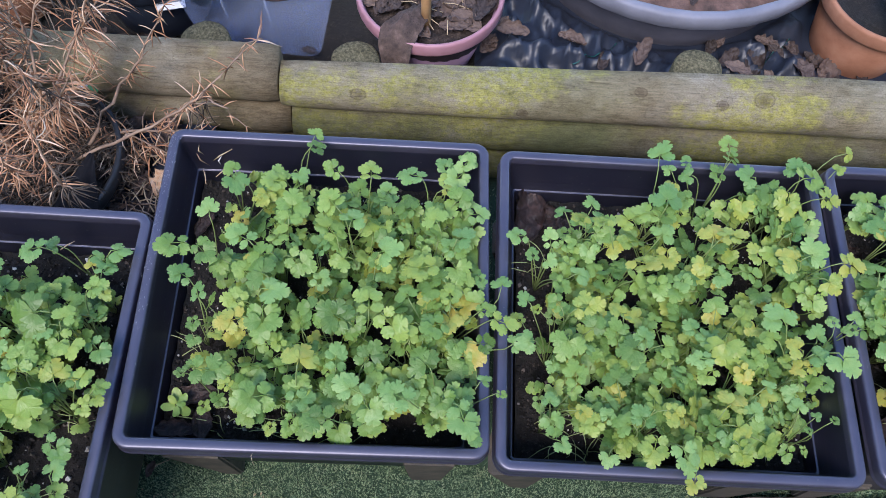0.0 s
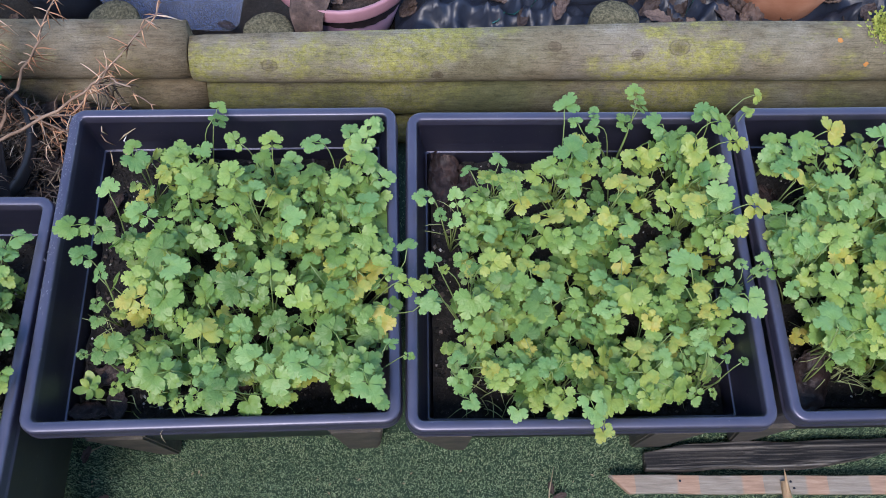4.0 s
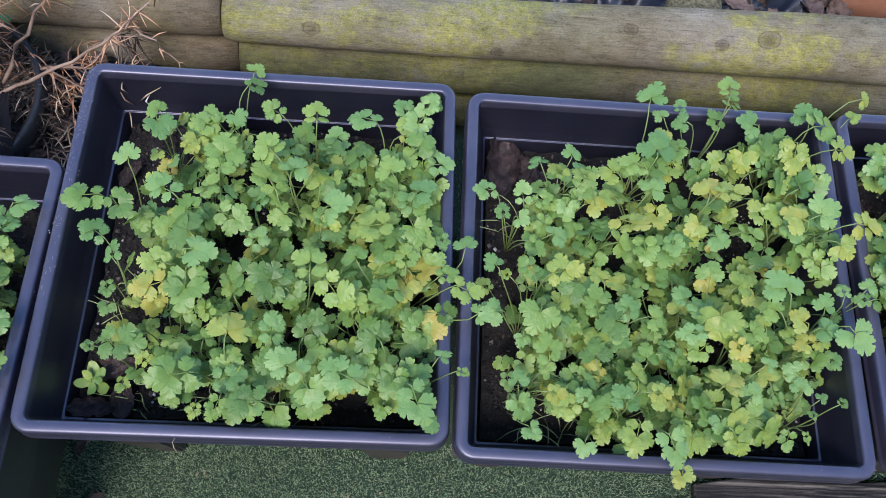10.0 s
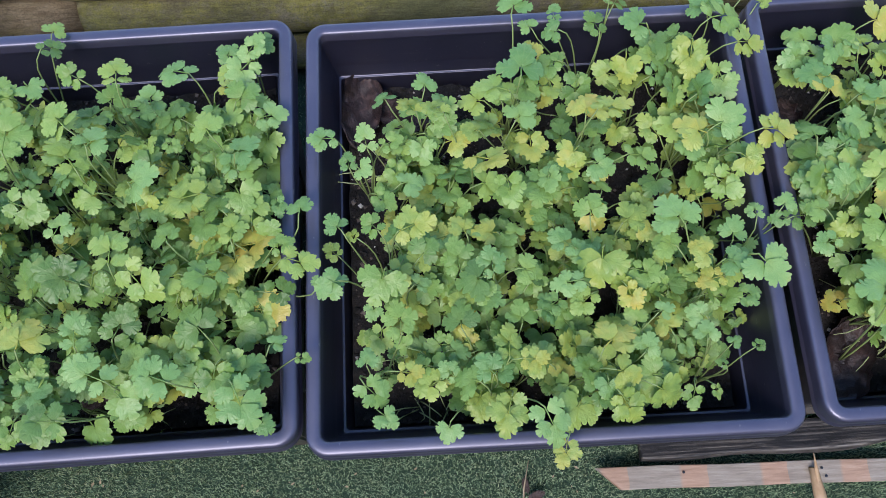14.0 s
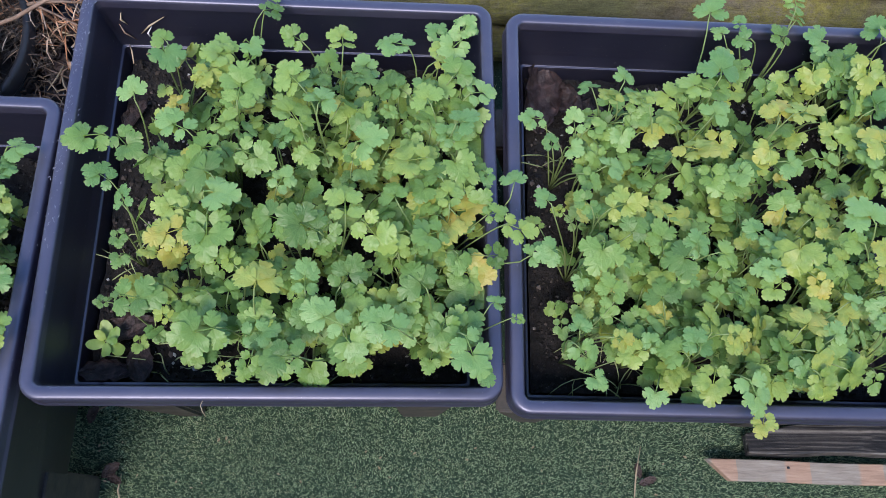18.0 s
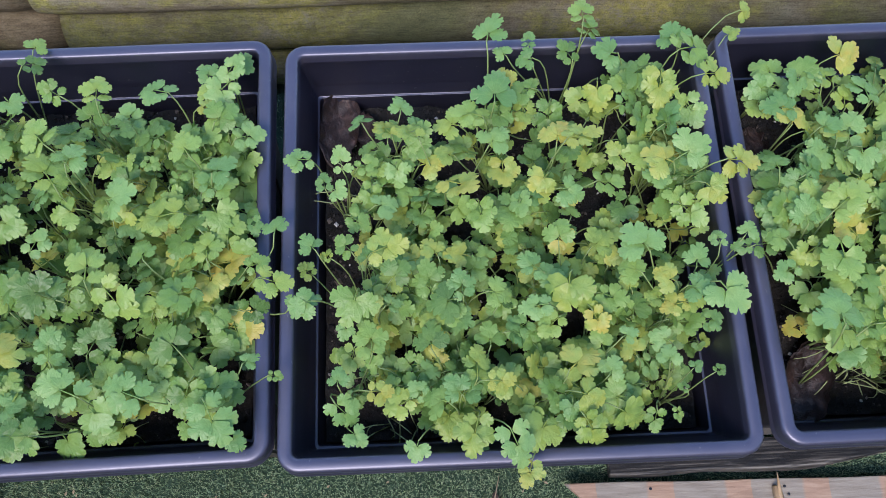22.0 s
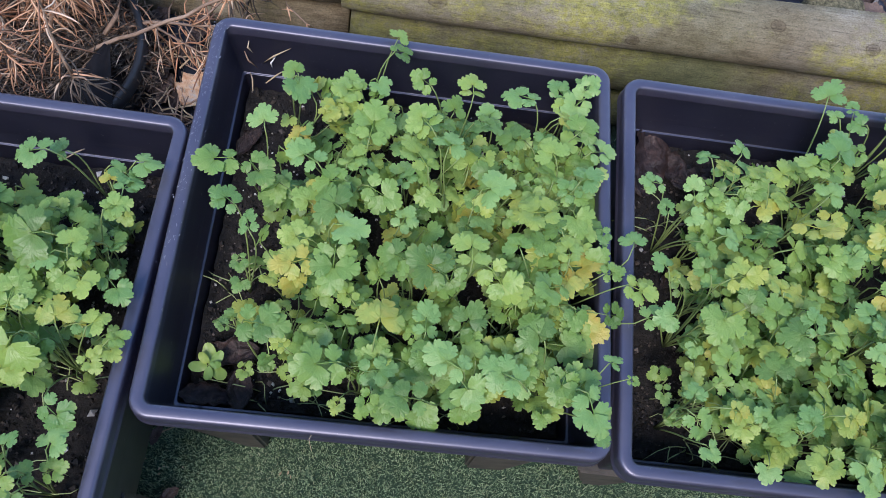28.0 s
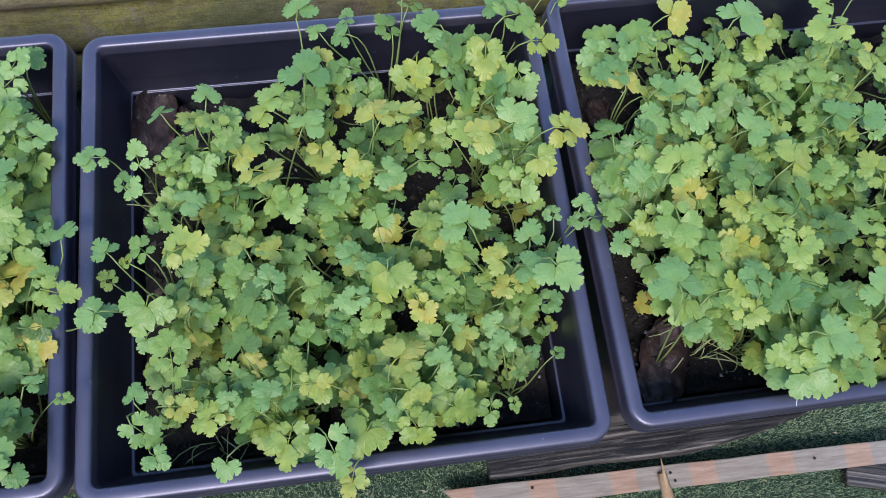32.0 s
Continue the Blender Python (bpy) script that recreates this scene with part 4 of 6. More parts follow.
seedlings("B", [(-0.20, 0.19, 0.06), (-0.19, -0.19, 0.06), (-0.05, -0.215, 0.02), (-0.206, -0.131, 0.034), (-0.179, -0.101, 0.024), (-0.177, -0.180, 0.039), (-0.173, -0.024, 0.020), (-0.225, 0.155, 0.027), (-0.223, -0.043, 0.020)])
coriander("C", -0.189, -0.185, [(-0.158, -0.129, 0.052, 0.044, "g"), (-0.195, -0.166, 0.043, 0.029, "c"), (-0.186, -0.206, 0.038, 0.046, "c"), (-0.148, -0.187, 0.052, 0.037, "y"), (-0.172, -0.231, 0.038, 0.031, "c")])
coriander("C", -0.177, -0.077, [(-0.138, -0.030, 0.060, 0.053, "y"), (-0.125, -0.056, 0.056, 0.039, "g"), (-0.230, -0.013, 0.033, 0.040, "c"), (-0.210, -0.026, 0.020, 0.023, "y"), (-0.185, -0.024, 0.053, 0.033, "g"), (-0.236, -0.036, -0.001, 0.030, "d"), (-0.233, -0.091, 0.059, 0.038, "c"), (-0.175, -0.103, 0.075, 0.056, "g"), (-0.124, -0.090, 0.012, 0.040, "d"), (-0.188, -0.119, 0.027, 0.030, "c")])
coriander("C", -0.195, 0.053, [(-0.240, 0.088, 0.036, 0.039, "c"), (-0.214, 0.069, 0.014, 0.028, "c"), (-0.191, 0.083, 0.043, 0.037, "c"), (-0.138, 0.032, 0.028, 0.041, "c"), (-0.161, 0.080, 0.034, 0.031, "g"), (-0.171, 0.008, 0.034, 0.034, "g"), (-0.191, 0.039, 0.049, 0.034, "c")])
coriander("C", -0.128, 0.114, [(-0.120, 0.161, 0.026, 0.034, "c"), (-0.172, 0.139, 0.032, 0.035, "c"), (-0.140, 0.131, 0.024, 0.038, "y")])
coriander("C", -0.062, -0.195, [(-0.096, -0.123, 0.031, 0.045, "g"), (-0.046, -0.158, 0.042, 0.046, "y"), (-0.022, -0.181, 0.059, 0.039, "y"), (-0.073, -0.183, 0.052, 0.038, "c"), (-0.110, -0.183, 0.027, 0.029, "c"), (-0.115, -0.249, 0.036, 0.036, "c"), (-0.053, -0.233, 0.050, 0.052, "y"), (-0.010, -0.247, 0.058, 0.052, "c"), (-0.029, -0.123, 0.027, 0.040, "d")])
coriander("C", -0.065, -0.091, [(-0.091, -0.024, 0.038, 0.040, "y"), (-0.094, -0.062, 0.041, 0.047, "g"), (-0.059, -0.075, 0.059, 0.039, "c"), (-0.084, -0.095, 0.054, 0.051, "g"), (-0.015, -0.083, 0.041, 0.041, "g"), (-0.071, -0.108, 0.044, 0.039, "g"), (-0.038, -0.040, 0.015, 0.041, "d")])
coriander("C", -0.066, 0.053, [(-0.111, 0.113, 0.050, 0.038, "y"), (-0.009, 0.110, 0.038, 0.045, "c"), (-0.055, 0.033, 0.078, 0.061, "y"), (-0.034, 0.003, 0.060, 0.047, "g")])
coriander("C", -0.020, 0.140, [(-0.009, 0.251, 0.050, 0.059, "c"), (-0.009, 0.164, 0.060, 0.060, "c"), (-0.042, 0.133, 0.052, 0.050, "g"), (-0.068, 0.141, 0.009, 0.045, "d")])
coriander("C", 0.046, -0.195, [(0.013, -0.125, 0.006, 0.044, "d"), (0.066, -0.158, 0.054, 0.060, "y"), (0.119, -0.133, 0.050, 0.030, "c"), (0.100, -0.167, 0.040, 0.033, "c"), (0.002, -0.274, 0.039, 0.036, "y"), (0.035, -0.227, 0.029, 0.030, "g"), (0.072, -0.200, 0.055, 0.043, "y"), (0.068, -0.234, 0.053, 0.046, "y"), (0.114, -0.221, 0.039, 0.055, "y"), (0.033, -0.190, 0.041, 0.039, "g"), (0.049, -0.215, 0.049, 0.030, "c"), (0.008, -0.208, 0.020, 0.036, "d")])
coriander("C", 0.064, -0.076, [(0.104, -0.021, 0.031, 0.050, "y"), (0.021, -0.050, 0.037, 0.042, "c"), (0.017, -0.103, 0.061, 0.040, "c"), (0.054, -0.091, 0.061, 0.061, "y"), (0.040, -0.062, 0.035, 0.041, "c"), (0.088, -0.117, 0.037, 0.035, "y"), (0.109, -0.089, 0.030, 0.043, "g"), (0.036, -0.119, 0.030, 0.040, "g"), (0.053, -0.014, 0.052, 0.041, "g"), (0.004, -0.010, 0.010, 0.042, "d")])
coriander("C", 0.041, 0.057, [(0.086, 0.095, 0.064, 0.052, "y"), (0.061, 0.108, 0.051, 0.051, "y"), (0.006, 0.020, 0.019, 0.054, "d"), (0.034, 0.041, 0.052, 0.040, "y"), (0.074, 0.032, 0.047, 0.042, "c"), (0.118, 0.045, 0.038, 0.043, "g"), (0.039, 0.101, -0.004, 0.045, "d")])
coriander("C", 0.083, 0.195, [(0.003, 0.225, 0.033, 0.028, "c"), (0.040, 0.251, 0.017, 0.027, "c"), (0.029, 0.207, 0.038, 0.032, "c"), (0.106, 0.275, 0.040, 0.039, "g"), (0.120, 0.264, 0.018, 0.038, "g"), (0.084, 0.222, 0.033, 0.036, "g"), (0.112, 0.153, 0.039, 0.053, "y"), (0.054, 0.134, 0.027, 0.048, "g"), (0.023, 0.165, 0.035, 0.040, "g")])
coriander("C", 0.180, -0.195, [(0.153, -0.135, 0.030, 0.036, "c"), (0.162, -0.155, 0.037, 0.030, "c"), (0.195, -0.166, 0.021, 0.018, "c"), (0.218, -0.173, 0.026, 0.017, "g"), (0.140, -0.225, 0.025, 0.031, "g"), (0.172, -0.191, 0.033, 0.015, "g"), (0.166, -0.220, 0.025, 0.019, "g")])
coriander("C", 0.195, -0.086, [(0.134, -0.031, 0.071, 0.058, "c"), (0.209, -0.041, 0.030, 0.045, "c"), (0.235, -0.023, 0.030, 0.027, "c"), (0.272, -0.015, 0.032, 0.027, "c"), (0.292, -0.033, 0.029, 0.044, "g"), (0.164, -0.071, 0.043, 0.038, "y"), (0.152, -0.090, 0.032, 0.032, "y"), (0.174, -0.101, 0.033, 0.040, "y"), (0.202, -0.088, 0.052, 0.042, "c"), (0.228, -0.103, 0.067, 0.058, "c"), (0.125, -0.061, 0.050, 0.041, "g")])
coriander("C", 0.195, 0.050, [(0.135, 0.084, 0.028, 0.042, "y"), (0.170, 0.068, 0.054, 0.054, "y"), (0.217, 0.077, 0.058, 0.062, "c"), (0.262, 0.055, 0.065, 0.053, "y"), (0.231, 0.021, 0.059, 0.044, "y"), (0.192, 0.026, 0.034, 0.030, "g"), (0.205, 0.002, 0.040, 0.047, "g"), (0.135, 0.021, 0.017, 0.044, "d"), (0.195, 0.068, 0.026, 0.038, "g")])
coriander("C", 0.195, 0.180, [(0.129, 0.217, 0.034, 0.049, "c"), (0.148, 0.184, 0.018, 0.036, "g"), (0.238, 0.219, 0.039, 0.062, "g"), (0.216, 0.245, 0.034, 0.046, "c"), (0.320, 0.281, 0.016, 0.030, "y"), (0.299, 0.252, 0.016, 0.029, "y"), (0.191, 0.168, 0.033, 0.057, "y"), (0.257, 0.179, 0.042, 0.050, "y"), (0.186, 0.222, -0.004, 0.033, "d"), (0.164, 0.124, 0.038, 0.046, "g")])
seedlings("C", [(-0.17, 0.18, 0.075), (-0.09, 0.205, 0.06), (-0.02, 0.215, 0.035), (0.205, -0.185, 0.050), (-0.19, -0.20, 0.045), (-0.21, 0.12, 0.04), (-0.220, -0.102, 0.037), (-0.220, -0.170, 0.035), (-0.227, -0.222, 0.034), (0.164, -0.139, 0.027), (0.240, -0.197, 0.047), (0.159, -0.082, 0.022), (0.251, -0.099, 0.024), (-0.211, 0.193, 0.032), (0.261, -0.156, 0.034), (-0.119, -0.133, 0.027)])
coriander("D", -0.194, -0.187, [(-0.154, -0.135, 0.035, 0.059, "g"), (-0.211, -0.121, 0.065, 0.069, "c")])
coriander("D", -0.195, -0.051, [(-0.215, -0.003, 0.044, 0.057, "c"), (-0.173, -0.001, 0.064, 0.067, "g"), (-0.215, -0.053, 0.027, 0.049, "g"), (-0.191, -0.070, 0.063, 0.065, "y"), (-0.156, -0.081, 0.037, 0.059, "g"), (-0.247, -0.076, 0.039, 0.037, "c"), (-0.215, -0.101, 0.005, 0.046, "d"), (-0.131, -0.029, 0.001, 0.048, "d"), (-0.285, -0.039, 0.021, 0.028, "c"), (-0.252, -0.035, 0.038, 0.037, "g")])
coriander("D", -0.158, 0.067, [(-0.182, 0.068, 0.028, 0.053, "c"), (-0.212, 0.034, 0.029, 0.050, "c"), (-0.152, 0.101, 0.025, 0.049, "y"), (-0.133, 0.102, 0.027, 0.053, "c"), (-0.143, 0.045, 0.056, 0.051, "c")])
coriander("D", -0.160, 0.175, [(-0.123, 0.197, 0.038, 0.058, "y"), (-0.191, 0.154, 0.038, 0.042, "c")])
coriander("D", -0.076, -0.195, [(-0.031, -0.155, 0.036, 0.058, "g"), (-0.119, -0.130, 0.049, 0.051, "c"), (-0.095, -0.148, 0.048, 0.069, "c"), (-0.065, -0.210, 0.074, 0.072, "c"), (-0.106, -0.213, 0.049, 0.058, "g"), (-0.080, -0.243, 0.033, 0.059, "c"), (-0.040, -0.238, 0.048, 0.046, "g")])
coriander("D", -0.066, -0.061, [(-0.038, -0.006, 0.051, 0.064, "y"), (-0.107, -0.018, 0.061, 0.055, "g"), (-0.109, -0.049, 0.039, 0.052, "y"), (-0.084, -0.063, 0.046, 0.055, "g"), (-0.058, -0.057, 0.063, 0.059, "g"), (-0.019, -0.089, 0.042, 0.057, "g"), (-0.069, -0.107, 0.054, 0.055, "g")])
coriander("D", -0.075, 0.035, [(-0.090, 0.069, 0.036, 0.061, "g"), (-0.035, 0.099, 0.044, 0.059, "g"), (-0.069, 0.037, 0.042, 0.061, "c"), (-0.036, 0.065, 0.044, 0.050, "g"), (-0.083, 0.119, 0.027, 0.050, "d"), (-0.112, 0.010, 0.024, 0.052, "d")])
coriander("D", -0.101, 0.133, [(-0.058, 0.170, 0.067, 0.068, "c"), (-0.107, 0.151, 0.031, 0.056, "c")])
coriander("D", 0.023, -0.190, [(0.004, -0.158, 0.058, 0.061, "c"), (0.058, -0.184, 0.040, 0.072, "c"), (0.026, -0.222, 0.031, 0.054, "g"), (0.067, -0.146, 0.062, 0.057, "y"), (0.053, -0.245, 0.049, 0.052, "c")])
coriander("D", 0.062, -0.060, [(0.049, -0.023, 0.040, 0.063, "y"), (0.098, -0.016, 0.047, 0.059, "g"), (0.109, -0.075, 0.047, 0.060, "g"), (0.027, -0.079, 0.028, 0.051, "y"), (0.070, -0.067, 0.034, 0.056, "c"), (0.021, -0.016, -0.000, 0.055, "d"), (0.062, -0.113, 0.017, 0.054, "d")])
coriander("D", 0.028, 0.044, [(0.093, 0.105, 0.038, 0.068, "g"), (0.030, 0.047, 0.046, 0.056, "c"), (0.059, 0.041, 0.048, 0.057, "c"), (0.009, 0.048, 0.016, 0.051, "d")])
coriander("D", 0.075, 0.152, [(0.042, 0.153, 0.048, 0.058, "g"), (0.112, 0.210, 0.033, 0.050, "y"), (0.023, 0.123, 0.017, 0.056, "d")])
coriander("D", 0.148, 0.048, [(0.136, 0.028, 0.035, 0.059, "y"), (0.176, 0.084, 0.052, 0.060, "y"), (0.140, 0.083, 0.033, 0.058, "g")])
coriander("D", 0.186, 0.122, [(0.202, 0.151, 0.029, 0.061, "g")])
seedlings("D", [(-0.190, -0.190, 0.062), (-0.12, -0.20, 0.03), (-0.193, -0.202, 0.032), (-0.184, 0.153, 0.031), (-0.204, 0.031, 0.020), (-0.117, 0.245, 0.020)])

# ---------------------------------------------------------------- behind the wall
def pot(name, m, r_top, r_base, h, rim_h, rim_out, mat, label, fill_mat, fill_drop, wall=0.004, rim_mat=None, fill_label="soil", band=0):
    """A round plant pot standing on its base, with a rolled rim, hollow, part filled."""
    t = thing("plant_pot", m, label, "plant pot")
    r_under = r_base + (r_top - r_base) * (h - rim_h) / h
    outer = [circle(r_base * 0.9, 0.002), circle(r_base, 0), circle(r_base + 0.002, 0.006), circle(r_under, h - rim_h - 0.002)]
    part("body", mesh("body", *loft(outer + [circle(r_under - wall, h - rim_h)] + [circle(r_base - wall, 0.01)], True, True), mat), t)
    e = rim_out
    rim = [circle(r_under - 0.001, h - rim_h), circle(r_top + e * 0.8, h - rim_h), circle(r_top + e, h - rim_h + 0.003), circle(r_top + e, h - 0.006), circle(r_top + e * 0.7, h - 0.001),
           circle(r_top, h), circle(r_top - wall, h - 0.002), circle(r_top - wall - 0.002, h - 0.01), circle(r_under - wall, h - rim_h - 0.02)]
    part("rim", mesh("rim", *loft(rim), rim_mat or mat), t)
    n, rr = 26, r_under - wall
    verts, faces = [(0, 0, h - fill_drop)], []
    for k in range(1, 8):
        for i in range(n):
            a = 2 * math.pi * i / n
            q = rr * k / 7
            x, y = q * math.cos(a), q * math.sin(a)
            verts.append((x, y, h - fill_drop + 0.012 * noise.noise(Vector((x * 25, y * 25, r_top * 70)))))
    faces += [(0, 1 + i, 1 + (i + 1) % n) for i in range(n)]
    for k in range(6):
        b0, b1 = 1 + k * n, 1 + (k + 1) * n
        faces += [(b0 + i, b1 + i, b1 + (i + 1) % n, b0 + (i + 1) % n) for i in range(n)]
    part("fill", mesh("fill", verts, faces, fill_mat), t, fill_label)
    return t


def dry_leaf_mesh(seed):
    """A withered leaf: lobed or oval, rolled along its midrib, crinkled and torn."""
    g = random.Random(seed)
    n, rows = 22, 7
    verts, faces = [], []
    curl, bow, twist, lobes = g.uniform(0.5, 1.5), g.uniform(0.2, 0.9), g.uniform(-1, 1), g.choice((0, 0, 3, 4))
    for j in range(rows * 2 + 1):
        v = j / rows - 1
        for i in range(n + 1):
            u = i / n
            w = (math.sin(math.pi * u) ** 0.75 * 0.30 + 0.006) * (1 + (0.17 * math.cos(lobes * 6.28 * u + 1) if lobes else 0.0) + 0.20 * noise.noise(Vector((u * 11, seed, v))) + 0.14 * noise.noise(Vector((u * 29, seed + 4, v * 2))))
            a = v * w * curl * 3.2
            y = math.sin(a) / (curl * 3.2)
            z = (1 - math.cos(a)) / (curl * 3.2) + bow * 0.30 * (u - 0.5) ** 2 + 0.075 * noise.noise(Vector((u * 6, v * 4, seed))) + 0.03 * noise.noise(Vector((u * 15, v * 9, seed))) + 0.02 * math.sin(u * 26 + v * 4) * abs(v)
            verts.append((u - 0.5, y + 0.16 * twist * (u - 0.5) ** 2, z))
    for j in range(rows * 2):
        for i in range(n):
            q = j * (n + 1) + i
            faces.append((q, q + 1, q + n + 2, q + n + 1))
    return mesh("dry_leaf", verts, faces, M_DEAD)


DRY = [dry_leaf_mesh(i * 3.3) for i in range(8)]
DARK = [q.copy() for q in DRY]
for q in DARK:
    q.materials[0] = M_DARKLEAF


def dry_leaf(x, y, z, size, turn, words="curled brown dead leaf lying on soil", roll=0, group="fallen leaves", pool=None):
    ob = new("dead_leaf", (pool or DRY)[dry_rng.randrange(len(DRY))])
    ob.matrix_world = pose(x, y, z, dry_rng.uniform(-18, 18) + roll, dry_rng.uniform(-15, 15), turn) @ Matrix.Scale(size, 4)
    return tagged(ob, words, "dead leaf", group)


dry_rng = random.Random(9)

BED = 0.13
M_STAIN = plain_noise_mat("grey_stain", [(0.3, (0.022, 0.016, 0.022)), (0.7, (0.06, 0.042, 0.052))], 60, 0.7, 0.3)
pink = pot("plant_pot", pose(-0.045, 1.232, 0.112), 0.152, 0.100, 0.195, 0.032, 0.005, M_MAUVE, "faded pink plastic plant pot holding a cane and dead leaves", M_LITTER, 0.034, rim_mat=M_PINK, fill_label="dry potting soil")
cane_path = [(-0.050, 1.150, 0.24), (-0.051, 1.153, 0.38), (-0.053, 1.158, 0.56)]
single("garden_cane", mesh("garden_cane", *tube(cane_path, 0.0105, 10), M_CANE), Matrix(), "short tan bamboo cane stuck in the pink pot", "garden cane")
for i in range(64):
    a, q = dry_rng.uniform(0, 6.28), 0.124 * math.sqrt(dry_rng.random())
    dry_leaf(-0.045 + q * math.cos(a), 1.232 + q * math.sin(a), 0.279 + 0.014 * dry_rng.random(), dry_rng.uniform(0.04, 0.085), dry_rng.uniform(0, 360), "brown dead leaf lying on the soil of the pink pot")
drape = []
for j in range(15):
    v = j / 14
    c = Vector((-0.062, 1.195, 0.290)) * (1 - v) ** 3 + Vector((-0.075, 1.150, 0.345)) * 3 * v * (1 - v) ** 2 + Vector((-0.125, 1.085, 0.345)) * 3 * v * v * (1 - v) + Vector((-0.108, 1.062, 0.255)) * v ** 3
    for i in range(13):
        u = i / 6 - 1
        w = 0.029 * (0.30 + 0.9 * math.sin(math.pi * (0.14 + 0.70 * v))) * (1 + 0.25 * noise.noise(Vector((v * 7, u * 1.5, 4))))
        fold = 0.016 * abs(u) ** 1.5 + 0.010 * noise.noise(Vector((u * 2.5, v * 6, 9))) + 0.006 * noise.noise(Vector((u * 6, v * 13, 2)))
        drape.append((c.x + u * w, c.y - 0.25 * u * w - fold * 0.6, c.z - fold * 0.8))
single("dead_leaf", mesh("dead_leaf", drape, [(j * 13 + i, j * 13 + i + 1, (j + 1) * 13 + i + 1, (j + 1) * 13 + i) for j in range(14) for i in range(12)], M_DRAPE), Matrix(),
       "large curled brown leaf draped over the pink pot's rim", "dead leaf", "fallen leaves")
for i in range(16):
    a = dry_rng.uniform(0, 3.1)
    x0, y0 = -0.03 + dry_rng.uniform(-0.04, 0.07), 1.190 + dry_rng.uniform(-0.07, 0.07)
    ln = dry_rng.uniform(0.03, 0.07)
    single("straw", mesh("straw", *tube([(x0, y0, 0.292), (x0 + ln * 0.5 * math.cos(a), y0 + ln * 0.5 * math.sin(a), 0.299), (x0 + ln * math.cos(a), y0 + ln * math.sin(a), 0.292)], 0.0010, 5), M_STRAW), Matrix(),
           "pale dry straw stalk on the soil of the pink pot", "straw", "straw stalks")

pot("plant_pot", pose(-0.656, 1.299, BED), 0.150, 0.106, 0.190, 0.030, 0.004, M_NAVY, "dark navy plastic plant pot filled with bark and leaves", M_LITTER, 0.035, fill_label="bark chips")
pot("plant_pot", pose(-1.020, 1.300, BED), 0.168, 0.118, 0.224, 0.035, 0.006, M_TERRA, "terracotta plant pot standing behind the log wall", M_SOIL, 0.04)
pot("plant_pot", pose(-0.410, 1.392, BED + 0.022), 0.122, 0.092, 0.170, 0.030, 0.005, M_TERRA, "terracotta plant pot standing inside the clear box", M_SOIL, 0.04)
tub = pot("plant_pot", pose(0.503, 1.590, BED + 0.004), 0.394, 0.336, 0.185, 0.040, 0.016, M_TUBBODY, "wide pale grey plastic tub with a brown stain, filled with bark", M_BARK, 0.030, rim_mat=M_GREYTUB, fill_label="reddish bark chips")
stain = [circle(0.3735, 0.110, 64), circle(0.3840, 0.1440, 64)]
part("band", mesh("band", *loft(stain), M_BAND), tub, "rusty brown band under the rim")
pot("plant_pot", pose(0.932, 1.288, BED), 0.137, 0.096, 0.190, 0.034, 0.006, M_TERRA, "terracotta plant pot with a lime green leafy plant", M_SOIL, 0.03)


def lime_plant(x, y, z, r, count):
    t = thing("leafy_plant", pose(x, y, z), "lime green crinkled leafy plant in the terracotta pot", "pot plant")
    g = random.Random(3)
    for i in range(count):
        a = 6.28 * i / count + g.uniform(-0.2, 0.2)
        p, uvs = Pile(), []
        leaflet(p, uvs, (0, 0, 0), 0, r * g.uniform(0.7, 1), g, 0.8)
        part("leaf", mesh("leaf", p.v, p.f, M_CHART), t, "", pose(0.01 * math.cos(a), 0.01 * math.sin(a), 0.02 + 0.01 * (i % 3), 0, g.uniform(-15, 20), math.degrees(a)))
    part("stem", mesh("stem", *tube([(0, 0, -0.03), (0, 0, 0.03)], 0.005, 6), M_STEM), t)


lime_plant(0.955, 1.200, BED + 0.200, 0.078, 9)
lime_plant(1.04, 1.29, BED + 0.200, 0.067, 7)

part("band", mesh("band", *loft([[(x, y, z + 0.008 * math.sin(2.0 * math.atan2(y, x)) + 0.002 * math.sin(31 * math.atan2(y, x))) for x, y, z in circle(0.1330, 0.118, 96)], circle(0.1440, 0.1615, 96)]), M_STAIN), pink, "dark wavy stain under the rim")

# printed card stuck in the navy pot
card = thing("plant_label", pose(-0.585, 1.190, 0.300, 38, -8, 8), "white printed plant card stuck in the navy pot", "plant label")
part("card", box_mesh("card", 0.062, 0.085, 0.0012, M_WHITE, 0.0004), card)
M_PRINT = plain_noise_mat("grey_print", [(0.3, (0.10, 0.11, 0.14)), (0.7, (0.16, 0.17, 0.20))], 60, 0.6, 0.05)
for i in range(7):
    part("print_bar", box_mesh("print_bar", 0.050 - 0.006 * (i % 3), 0.0030, 0.0004, M_PRINT, 0.0001), card, "grey line of print", pose(-0.003 * (i % 3), 0.032 - 0.010 * i, 0.0014))

